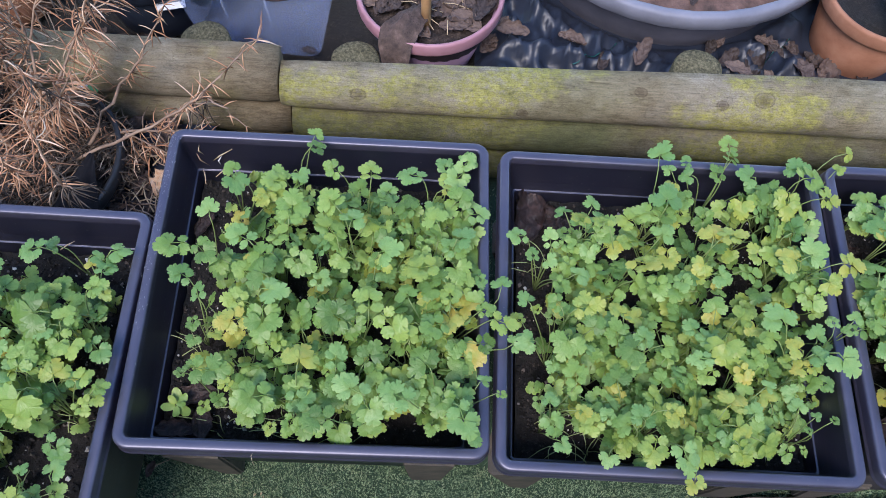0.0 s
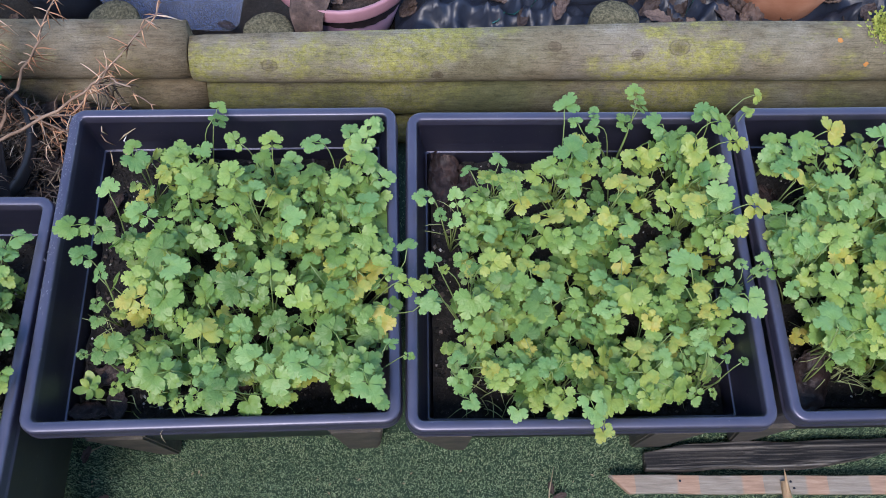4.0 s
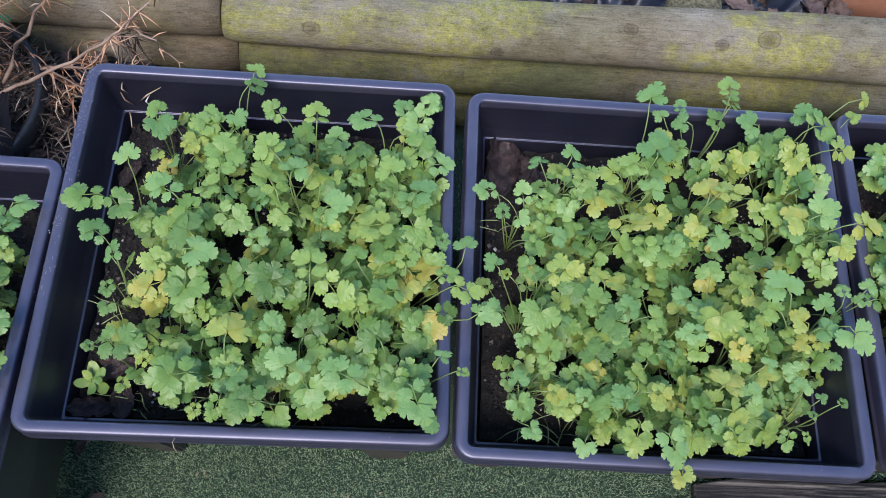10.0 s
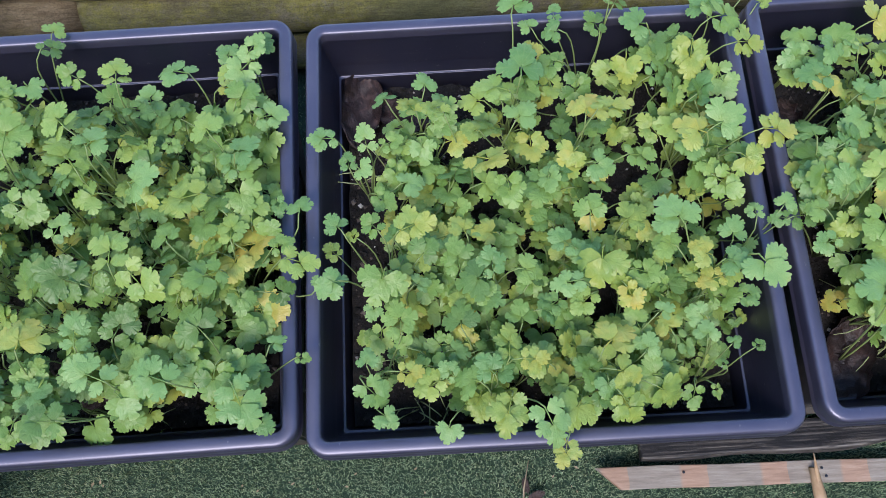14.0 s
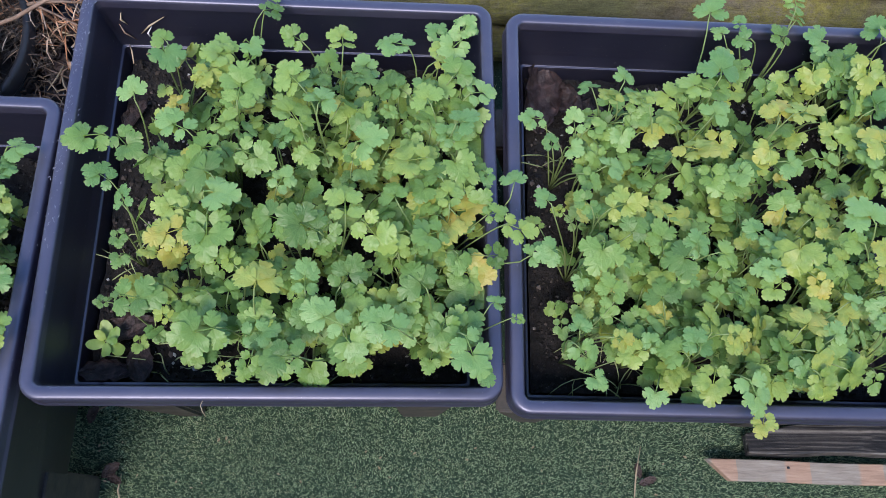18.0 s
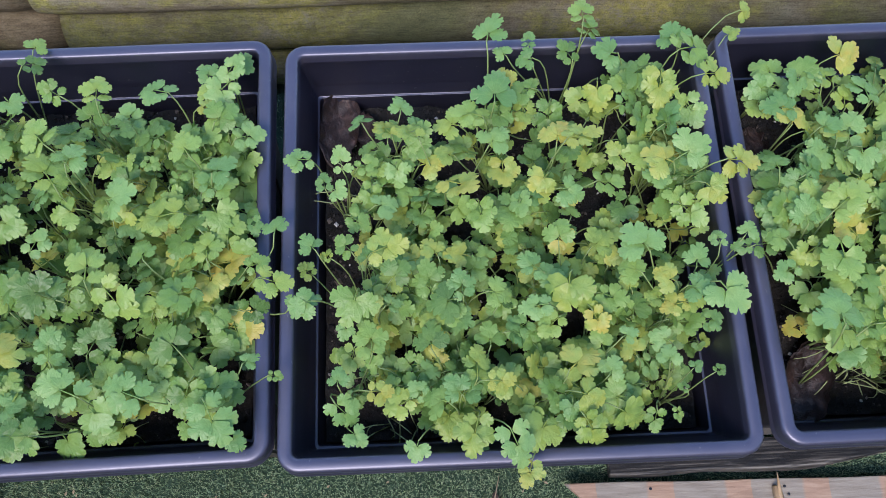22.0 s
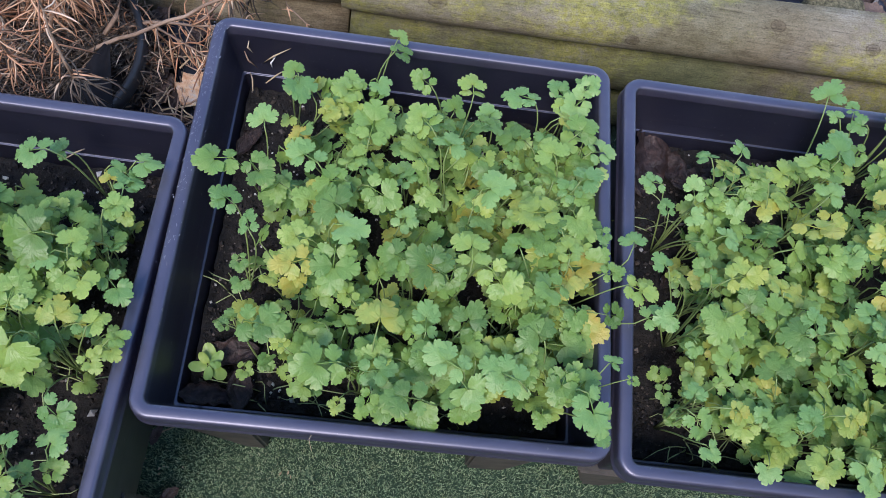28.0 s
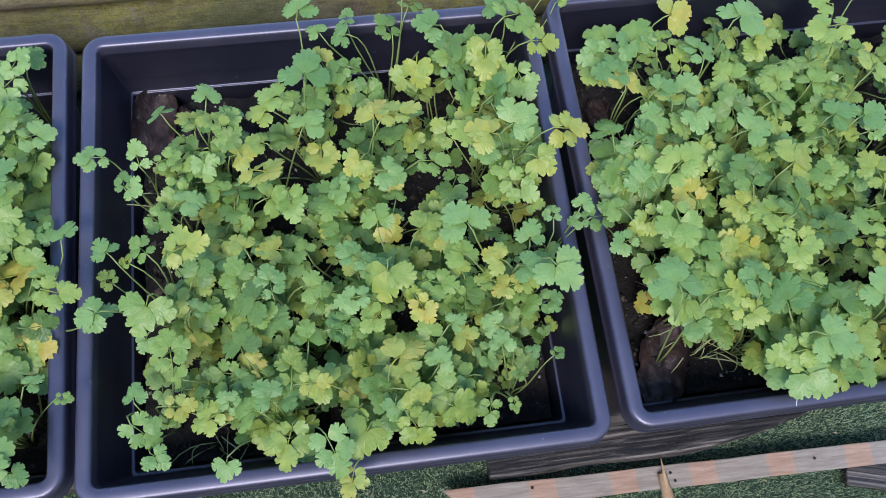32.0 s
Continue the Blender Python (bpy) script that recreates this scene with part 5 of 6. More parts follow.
# cushion of moss hanging over the top log, and orange lichen spots on it
M_MOSS = plain_noise_mat("moss", [(0.3, (0.16, 0.20, 0.035)), (0.55, (0.34, 0.38, 0.07)), (0.75, (0.52, 0.50, 0.13))], 90, 0.85, 0.8, 200, 0.003)
g = random.Random(17)
cushion = Pile()
for _ in range(900):
    u, v = g.gauss(0, 0.014), g.gauss(0, 0.016)
    y = 1.010 + v
    top = LZ + LR * math.sqrt(max(0.0, 1 - ((1.020 - y) / LD) ** 2 if y < 1.020 else 1.0))
    o = Vector((1.012 + u + 0.3 * v, y, top + 0.012 * math.exp(-(u * u + v * v) / 0.0006) * g.random()))
    d = Vector((g.gauss(0, 1), g.gauss(0, 1) - 0.4, g.uniform(0.2, 1.4))).normalized() * g.uniform(0.005, 0.013)
    w = d.orthogonal().normalized() * g.uniform(0.0015, 0.0032)
    cushion.add([o - w * 0.4, o + w * 0.4, o + d * 0.6 + w, o + d, o + d * 0.6 - w], [(0, 1, 2, 3, 4)])
tagged(new("moss", cushion.mesh("moss", M_MOSS, False)), "yellow-green moss cushion on the top log", "moss", kind="stuff")
M_ORANGE = plain_noise_mat("orange_lichen", [(0.3, (0.42, 0.17, 0.04)), (0.7, (0.58, 0.27, 0.07))], 60, 0.85, 0.4)
for x, y, r in ((1.045, 0.988, 0.010), (0.915, 0.976, 0.009), (0.970, 0.944, 0.007)):
    q = math.sqrt(max(0.0, 1 - ((1.020 - y) / LD) ** 2.0))
    dome = [[(r * f * (1 + 0.25 * math.sin(3 * a + x * 90) + 0.15 * math.sin(7 * a)) * math.cos(a), r * f * math.sin(a), 0.0022 * (1 - f * f)) for a in [6.2832 * k / 16 for k in range(16)]] for f in (1.0, 0.6, 0.1)]
    single("lichen", mesh("lichen", *loft(dome, False, True), M_ORANGE), pose(x, y, LZ + LR * q * 1.0 + 0.001, math.degrees(math.asin(min(0.9, (1.020 - y) / LD))), 0, 20 * r), "small orange lichen spot on the top log", "lichen", "lichen spots")

# clear storage box, open at the top
CW, CD, CH = 0.318, 0.360, 0.245
box_rings = [rounded_rect(CW - 0.058, CD - 0.058, 0.025, 0.001), rounded_rect(CW - 0.048, CD - 0.048, 0.028, 0.008), rounded_rect(CW, CD, 0.03, CH), rounded_rect(CW + 0.012, CD + 0.012, 0.034, CH + 0.001),
             rounded_rect(CW + 0.014, CD + 0.014, 0.035, CH - 0.008), rounded_rect(CW + 0.010, CD + 0.010, 0.034, CH - 0.008), rounded_rect(CW + 0.006, CD + 0.006, 0.032, CH - 0.003),
             rounded_rect(CW - 0.003, CD - 0.003, 0.03, CH - 0.004), rounded_rect(CW - 0.051, CD - 0.051, 0.027, 0.010)]
cbox = thing("storage_box", pose(-0.408, 1.317, BED + 0.010, 0, 0, -3), "clear plastic storage box, open, cloudy with age, holding a terracotta pot", "storage box")
cm = part("body", mesh("clear_box", *loft(box_rings, True, True), M_CLEAR), cbox, "clear plastic tub")
cm.visible_shadow = False
for sx in (-0.045, 0.045):
    part("rib", mesh("rib", *tube([(sx, -CD / 2 + 0.026, 0.01), (sx, -CD / 2 - 0.001, CH - 0.01)], 0.0022, 6), M_CLEAR), cbox, "moulded rib")

# weed fabric, crumpled over the bed
def fabric_z(x, y):
    z = 0.045 * (1 - abs(noise.noise(Vector((x * 6 + y * 3, y * 6, 3))))) ** 5 + 0.030 * (1 - abs(noise.noise(Vector((x * 15, y * 10 + x * 6, 5))))) ** 5
    z += 0.010 * (1 - abs(noise.noise(Vector((x * 30 - y * 9, y * 22, 8))))) ** 4
    z *= min(1.0, max(0.0, (math.hypot(x - 0.503, y - 1.590) - 0.352) / 0.05))
    for px, py, pr in ((-0.045, 1.232, 0.125), (0.932, 1.288, 0.115)):
        z *= min(1.0, max(0.0, (math.hypot(x - px, y - py) - pr) / 0.05))
    return BED + 0.012 + z * 1.25


n, q = 170, 80
verts, faces = [], []
for j in range(q + 1):
    for i in range(n + 1):
        x, y = 0.06 + 1.40 * i / n, 1.030 + 0.72 * j / q
        verts.append((x, y, fabric_z(x, y)))
faces = [(j * (n + 1) + i, j * (n + 1) + i + 1, (j + 1) * (n + 1) + i + 1, (j + 1) * (n + 1) + i) for j in range(q) for i in range(n)]
fab = thing("weed_fabric", pose(0, 0, 0), "crumpled black woven weed fabric lying behind the log wall", "ground fabric")
part("sheet", mesh("sheet", verts, faces, M_FABRIC), fab)
M_TEAL = plain_noise_mat("teal_thread", [(0.3, (0.012, 0.075, 0.075)), (0.7, (0.03, 0.15, 0.15))], 60, 0.6, 0.2)
for x0, y0, x1, y1 in ((0.27, 1.14, 0.37, 1.21), (0.88, 1.14, 0.99, 1.12), (0.68, 1.17, 0.77, 1.26)):
    pts = []
    for i in range(9):
        x, y = x0 + (x1 - x0) * i / 8, y0 + (y1 - y0) * i / 8
        pts.append((x, y, fabric_z(x, y) + 0.002))
    part("thread", mesh("thread", *tube(pts, 0.0016, 5), M_TEAL), fab, "teal marker thread")
for i in range(38):
    x = dry_rng.choice((0.10, 0.15, 0.30, 0.42, 0.60, 0.66, 0.78, 0.95, 1.1)) + dry_rng.gauss(0, 0.045)
    x, y = 1.1 * x, dry_rng.uniform(1.11, 1.27)
    dry_leaf(x, y, fabric_z(x, y) + dry_rng.uniform(0.008, 0.016), dry_rng.uniform(0.045, 0.095), dry_rng.uniform(0, 360), "dry brown leaf lying on black weed fabric")
for i in range(16):
    dry_leaf(dry_rng.uniform(-0.80, -0.2), dry_rng.uniform(1.09, 1.18), BED + 0.022, dry_rng.uniform(0.035, 0.07), dry_rng.uniform(0, 360), "dry brown leaf lying behind the log wall")
for i in range(90):
    a, rr = dry_rng.uniform(0, 6.28), 0.352 * math.sqrt(dry_rng.random())
    ob = new("bark_chip", DRY[i % len(DRY)])
    ob.matrix_world = pose(0.503 + rr * math.cos(a), 1.590 + rr * math.sin(a), BED + 0.166, dry_rng.uniform(-30, 30), dry_rng.uniform(-30, 30), dry_rng.uniform(0, 360)) @ Matrix.Scale(dry_rng.uniform(0.02, 0.045), 4)
    tagged(ob, "reddish brown bark chip in the grey tub", "bark chip", "bark chips")

# ---------------------------------------------------------------- dead rosemary in a black pot, behind the forward planter
pot("plant_pot", pose(-0.782, 0.782, 0.002), 0.176, 0.130, 0.285, 0.028, 0.006, M_BLACKPOT, "large black plastic pot with a dead rosemary bush", M_LITTER, 0.035, fill_label="soil covered with fallen needles")


def bush():
    g = random.Random(12)
    t = thing("dead_rosemary", pose(-0.745, 0.800, 0.255), "dead rosemary bush with dry orange-brown needles, in a black pot", "dead shrub")
    shoots = []

    def shoot(p, d, length, r, depth, dens):
        pts, rad = [p.copy()], [r]
        steps = max(4, int(length / 0.022))
        for i in range(steps):
            d = (d + Vector((g.uniform(-1, 1), g.uniform(-1, 1), g.uniform(-1, 0.9))) * 0.16).normalized()
            p = p + d * (length / steps)
            pts.append(p.copy())
            rad.append(r * (1 - 0.75 * (i + 1) / steps))
        part("branch", mesh("branch", *tube(pts, rad, 6), M_TWIG), t)
        pile = Pile()
        for k in range(1, len(pts)):
            for _ in range(max(2, int(dens * 0.5))):
                o = pts[k - 1].lerp(pts[k], g.random())
                ax = (pts[k] - pts[k - 1]).normalized()
                side = Vector((g.gauss(0, 1), g.gauss(0, 1), g.gauss(0, 1)))
                side = (side - ax * side.dot(ax)).normalized()
                ln = g.uniform(0.030, 0.075)
                dirn = (side * g.uniform(0.4, 1.0) + ax * g.uniform(-0.2, 0.9) + Vector((0, 0, -g.uniform(0.1, 0.8)))).normalized()
                bend = Vector((0, 0, -ln * g.uniform(0.0, 0.6)))
                curl = Vector((g.gauss(0, 1), g.gauss(0, 1), g.gauss(0, 0.6))) * ln * 0.22
                mid, end = o + dirn * ln * 0.5 + curl, o + dirn * ln * 0.95 + bend
                pile.add(*tube([o * (1 - t) ** 2 + mid * 2 * t * (1 - t) + end * t * t for t in (0.0, 0.25, 0.5, 0.75, 1.0)], [0.0009, 0.0013, 0.0014, 0.0011, 0.0003], 3))
        if pile.v:
            tagged(part("needle_spray", pile.mesh("needles", M_NEEDLE if g.random() < 0.75 else M_NEEDLE_G), t, "dry orange-brown needles"), kind="stuff")
        if depth < 2:
            for _ in range(3 if depth == 0 else 1):
                k = g.randrange(len(pts) // 3, len(pts) - 1)
                q = (d + Vector((g.uniform(-1, 1), g.uniform(-1, 1), g.uniform(-0.3, 0.6))) * 0.9).normalized()
                shoot(pts[k], q, length * g.uniform(0.35, 0.6), r * 0.6, depth + 1, dens)

    V = Vector
    shoot(V((-0.02, 0.03, 0)), V((0.30, 0.45, 0.75)), 0.34, 0.0045, 0, 9)
    shoot(V((0.0, 0.0, 0)), V((0.12, 0.30, 0.85)), 0.34, 0.0045, 0, 10)
    shoot(V((-0.03, -0.02, 0)), V((-0.15, 0.25, 0.80)), 0.32, 0.0045, 0, 10)
    shoot(V((-0.04, 0.0, 0)), V((-0.40, 0.0, 0.60)), 0.28, 0.004, 0, 10)
    shoot(V((-0.02, 0.0, 0)), V((-0.2, 0.35, 0.50)), 0.30, 0.004, 0, 10)
    shoot(V((0.03, 0.02, 0)), V((0.50, 0.30, 0.30)), 0.28, 0.004, 0, 10)
    for _ in range(5):
        a = g.uniform(-0.9, 2.6)
        shoot(V((g.uniform(-0.05, 0.05), g.uniform(-0.05, 0.05), 0)), V((math.cos(a) * 0.45, math.sin(a) * 0.5, g.uniform(0.3, 0.9))), g.uniform(0.2, 0.34), 0.004, 1, g.randint(8, 13))
    # the long, nearly bare branch that leans out over the logs
    def twig(points, r0, r1, needles):
        pts = [V(q) - V((-0.745, 0.800, 0.255)) for q in points]
        fine = []
        for k in range(len(pts) - 1):
            for i in range(4):
                fine.append(pts[k].lerp(pts[k + 1], i / 4) + V((g.uniform(-1, 1), g.uniform(-1, 1), g.uniform(-1, 1))) * 0.005)
        fine.append(pts[-1])
        part("branch", mesh("branch", *tube(fine, [r0 + (r1 - r0) * i / (len(fine) - 1) for i in range(len(fine))], 6), M_TWIG), t)
        pile = Pile()
        for _ in range(needles):
            o = fine[g.randrange(len(fine) // 3, len(fine))]
            d = V((g.uniform(-1, 1), g.uniform(-1, 1), g.uniform(-1.2, 0.5))).normalized() * g.uniform(0.015, 0.045)
            pile.add(*tube([o, o + d * 0.5, o + d + V((0, 0, -0.006))], [0.001, 0.0013, 0.0004], 3))
        tagged(part("needle_spray", pile.mesh("needles", M_NEEDLE), t, "sparse dry needles"), kind="stuff")

    twig([(-0.68, 0.79, 0.28), (-0.582, 0.809, 0.33), (-0.477, 0.837, 0.38), (-0.424, 0.861, 0.42), (-0.369, 0.903, 0.45), (-0.331, 0.964, 0.47)], 0.0034, 0.0011, 60)
    twig([(-0.424, 0.855, 0.415), (-0.382, 0.83, 0.42), (-0.347, 0.805, 0.40)], 0.0018, 0.0008, 5)
    twig([(-0.66, 0.81, 0.30), (-0.589, 0.891, 0.38), (-0.539, 0.911, 0.44), (-0.494, 0.976, 0.50)], 0.0036, 0.0012, 46)
    # needles shed in a mat round the stems
    for name, mat, cnt, zz in (("fallen_needle", M_NEEDLE_G, 4600, 0.05), ("fallen_needle", M_NEEDLE, 420, 0.06)):
        pile = Pile()
        for _ in range(cnt):
            a, q = g.uniform(0, 6.28), 0.165 * math.sqrt(g.random())
            if q * math.cos(a) < -0.03 - 0.06 * g.random():
                continue
            if abs(q * math.cos(a) - 0.10) < 0.05 and q * math.sin(a) < -0.02:
                continue
            o = V((q * math.cos(a) - 0.005, q * math.sin(a) * 0.95 - 0.015, g.uniform(0.0, zz) * max(0.15, 1 - q * 4) + 0.005 - max(0, q - 0.14) * 1.2))
            b, ln = g.uniform(0, 6.28), g.uniform(0.012, 0.034)
            dv = V((math.cos(b), math.sin(b), g.uniform(-0.3, 0.4))) * ln
            pile.add(*tube([o, o + dv * 0.5 + V((0, 0, 0.002)), o + dv], [0.0008, 0.0009, 0.0003], 3))
        tagged(part("needle_litter", pile.mesh(name, mat), t, "mat of shed grey-brown needles"), kind="stuff")


bush()
for i in range(46):
    a, rr = dry_rng.uniform(1.9, 4.9), 0.15 * math.sqrt(dry_rng.random())
    dry_leaf(-0.775 + rr * math.cos(a), 0.772 + rr * math.sin(a), 0.262 + 0.014 * dry_rng.random(), dry_rng.uniform(0.04, 0.072), dry_rng.uniform(0, 360), "grey-brown dead leaf on the soil of the black pot")
# strip of litter between the black pot and the planter
for i in range(70):
    dry_leaf(dry_rng.uniform(-0.64, -0.475), dry_rng.uniform(0.63, 0.91), 0.217 + 0.012 * dry_rng.random(), dry_rng.uniform(0.03, 0.065), dry_rng.uniform(0, 360), "brown dead leaf lying on black weed fabric")
for i in range(90):
    x0, y0, tn, ln = dry_rng.uniform(-0.63, -0.49), dry_rng.uniform(0.64, 0.90), dry_rng.uniform(0, 360), dry_rng.uniform(0.025, 0.075)
    single("twig", mesh("twig", *tube([(0, 0, 0), (ln * 0.5, 0.004, 0.006), (ln, 0, 0.002)], [0.0016, 0.0013, 0.0006], 5), M_STRAW if i % 3 == 0 else M_TWIG), pose(x0, y0, 0.232, 0, 0, tn), "dry twig lying in leaf litter", "twig", "fallen twigs")
flake = DRY[2].copy()
flake.materials[0] = plain_noise_mat("pale_flake", [(0.35, (0.50, 0.46, 0.42)), (0.52, (0.62, 0.42, 0.27)), (0.70, (0.48, 0.24, 0.12))], 5, 0.8, 0.8, 30, 0.003)
single("wood_flake", flake, pose(-0.528, 0.775, 0.236, 8, -6, 62) @ Matrix.Diagonal((0.066, 0.090, 0.060, 1)), "pale orange and white split wood flake on leaf litter", "wood flake")
flap = []
for j in range(9):
    for i in range(13):
        x, y = i / 12 * 0.11, j / 8 * 0.10
        s = (x - 0.055) * (1.05 - y / 0.105)
        flap.append((s + 0.02 * y / 0.1, y * 1.5, 0.035 * (1 - (s / 0.06) ** 2) + 0.008 * noise.noise(Vector((x * 30, y * 30, 0)))))
single("fabric_scrap", mesh("fabric_scrap", flap, [(j * 13 + i, j * 13 + i + 1, (j + 1) * 13 + i + 1, (j + 1) * 13 + i) for j in range(8) for i in range(12)], M_CLOTH), pose(-0.665, 0.640, 0.262, 4, 0, 0),
       "folded scrap of black fabric lying in the black pot", "fabric scrap")

# plant label by the bush
M_GREENCARD = plain_noise_mat("green_card", [(0.3, (0.03, 0.17, 0.06)), (0.7, (0.05, 0.24, 0.09))], 50, 0.4, 0.05)
lab = thing("plant_label", pose(-0.655, 0.895, 0.36, 30, 10, -25), "small green and white plastic plant label in the dead bush", "plant label")
part("card", box_mesh("card", 0.036, 0.012, 0.0012, M_GREENCARD, 0.0004), lab)
part("stripe", box_mesh("stripe", 0.012, 0.013, 0.0008, M_WHITE, 0.0003), lab, "white stripe", pose(-0.009, 0, 0.0013))

# ---------------------------------------------------------------- timber lying in front
slab = box_mesh("plank", 0.56, 0.052, 0.020, M_BLACKWOOD, 0.004, 0.006, 30)
for v in slab.vertices:
    q = max(0.0, v.co.x - 0.05) / 0.23
    v.co.y += 0.052 * q ** 1.3 * (0.5 - v.co.y / 0.052) * 0.92 + 0.004 * q * noise.noise(Vector((v.co.x * 60, 0, 0)))
    q = max(0.0, -v.co.x - 0.20) / 0.08
    v.co.y -= 0.018 * q * (0.5 + v.co.y / 0.052)
plank = single("plank", slab, pose(0.820, 0.254, 0.012, -12, 0, 0.6), "black-stained rough plank with a splintered grey end lying on artificial grass", "plank")
bt = thing("batten", pose(0.885, 0.198, 0.022, 0, 0, -0.8), "weathered grey batten with paler orange patches where laths were", "batten")
shaft = box_mesh("batten", 0.80, 0.034, 0.018, M_BATTEN, 0.002, 0.0015, 20)
for v in shaft.vertices:
    if v.co.x < -0.38:
        v.co.x -= 1.1 * v.co.y
part("shaft", shaft, bt)
st = [(0.795, 0.205, 0.046), (0.800, 0.165, 0.040), (0.812, 0.08, 0.030), (0.82, 0.0, 0.022)]
stake = thing("stake", pose(0, 0, 0), "splintered pale wooden stake resting on the batten", "stake")
part("shaft", mesh("shaft", *tube(st, [0.0065, 0.0095, 0.0105, 0.0105], 7), M_RAWWOOD), stake)
part("splinter", mesh("splinter", *tube([(0.799, 0.18, 0.046), (0.796, 0.212, 0.055), (0.795, 0.226, 0.057)], [0.004, 0.002, 0.0005], 5), M_RAWWOOD), stake, "raw splinter")
single("board", box_mesh("board", 0.34, 0.060, 0.012, M_BLACKWOOD, 0.003, 0.004, 10), pose(1.255, 0.140, 0.012, 0, 0, -14), "dark stained offcut board with a raw patch lying on artificial grass", "board")
single("raw_patch", box_mesh("raw_patch", 0.030, 0.030, 0.003, M_RAWWOOD, 0.002, 0.002, 3), pose(1.18, 0.157, 0.0235, 0, 0, -14), "broken raw wood chip lying on the dark board", "wood chip")
for x, y in ((-0.285, 0.006), (-0.075, 0.005), (-0.07, -0.007), (0.15, 0.002), (0.29, 0.006), (0.295, -0.006)):
    part("nail", mesh("nail", *loft([circle(0.0022, 0, 10), circle(0.0022, 0.001, 10), circle(0.001, 0.0016, 10)], True, True), M_NAVY), bt, "dark nail head", pose(x, y, 0.0185))

# ---------------------------------------------------------------- litter
single("white_flake", mesh("white_flake", *loft([circle(0.006, 0, 9), circle(0.005, 0.002, 9), circle(0.002, 0.003, 9)], True, True), M_WHITE), pose(0.6225, 0.2465, RIM - 0.012, -50, 20, 40) @ Matrix.Diagonal((0.9, 0.28, 0.6, 1)), "torn white label scrap stuck on a planter corner", "flake")
M_STEM_PALE = twig_mat("pale_stem", [(0.0, (0.20, 0.28, 0.09)), (0.6, (0.33, 0.39, 0.17)), (1.0, (0.46, 0.45, 0.27))])


def tangle(key, x, y, n, seed, words="tangle of pale leafless coriander stems in potting soil"):
    g = random.Random(seed)
    ob = thing("coriander", PLANTERS[key][1] @ pose(x, y, -SOIL + 0.004), words, "herb plant", "coriander plants")
    for _ in range(n):
        a, ln, h = g.uniform(-3.14, 3.14), g.uniform(0.03, 0.080), g.uniform(0.008, 0.045)
        o = Vector((g.uniform(-0.035, 0.035), g.uniform(-0.022, 0.022), -0.004))
        d = Vector((math.cos(a), math.sin(a) * 0.7, 0)) * ln
        c1, c2, e = o + d * 0.2 + Vector((0, 0, h)), o + d * 0.7 + Vector((g.uniform(-0.02, 0.02), g.uniform(-0.02, 0.02), h)), o + d + Vector((0, 0, h * g.uniform(0.1, 0.8)))
        pts = [o * (1 - t) ** 3 + c1 * 3 * t * (1 - t) ** 2 + c2 * 3 * t * t * (1 - t) + e * t ** 3 for t in (0, 0.2, 0.4, 0.6, 0.8, 1.0)]
        part("stem", mesh("stem", *tube(pts, [0.0010, 0.0009, 0.0008, 0.0008, 0.0007, 0.0004], 4), M_STEM_PALE), ob)


tangle("D", -0.120, -0.165, 30, 31, "tangle of pale leafless coriander stems beside a dead leaf")
for key, x, y, n, seed in (("B", -0.11, -0.195, 18, 32), ("B", -0.175, -0.06, 12, 33), ("A", 0.12, -0.19, 24, 34), ("A", 0.16, -0.05, 14, 35), ("C", -0.14, -0.195, 16, 36), ("C", -0.155, 0.09, 12, 37), ("B", 0.06, -0.205, 14, 38), ("C", -0.11, -0.155, 18, 39), ("C", 0.13, -0.150, 14, 40), ("C", 0.175, -0.08, 14, 41), ("D", -0.115, -0.135, 18, 42)):
    tangle(key, x, y, n, seed)
for x, y, s, tn in ((-0.522, 0.272, 0.034, 70), (-0.482, 0.185, 0.035, 40), (-0.475, 0.172, 0.03, 150), (0.375, 0.185, 0.03, 20), (0.36, 0.20, 0.025, 100)):
    dry_leaf(x, y, 0.016, s, tn, "crumpled reddish brown leaf on artificial grass")
for key, x, y, s, tn in (("B", -0.185, -0.165, 0.075, 20), ("B", -0.165, -0.205, 0.055, 95), ("B", -0.205, -0.215, 0.06, 5), ("B", 0.03, -0.10, 0.07, 60), ("B", 0.10, -0.18, 0.06, 0), ("B", 0.02, -0.18, 0.06, 30), ("B", -0.21, 0.13, 0.05, 60),
                         ("C", -0.210, 0.188, 0.120, 84), ("C", -0.172, 0.185, 0.07, 130), ("C", -0.145, 0.165, 0.065, 10), ("C", -0.10, -0.13, 0.05, 40), ("C", 0.11, -0.10, 0.06, 120), ("C", -0.17, 0.02, 0.05, 50),
                         ("D", -0.190, -0.190, 0.12, 70), ("D", -0.18, -0.16, 0.07, 20), ("D", -0.2, 0.13, 0.07, 95), ("D", -0.21, 0.02, 0.06, 80), ("D", 0.03, -0.2, 0.06, 5),
                         ("A", 0.04, 0.16, 0.05, 0), ("A", 0.10, 0.12, 0.05, 60), ("A", 0.02, -0.1, 0.05, 20)):
    w = PLANTERS[key][1] @ Vector((x, y, -SOIL + 0.014))
    dry_leaf(w.x, w.y, w.z, s, tn, "dark brown dead leaf lying on potting soil in a planter", pool=DARK)
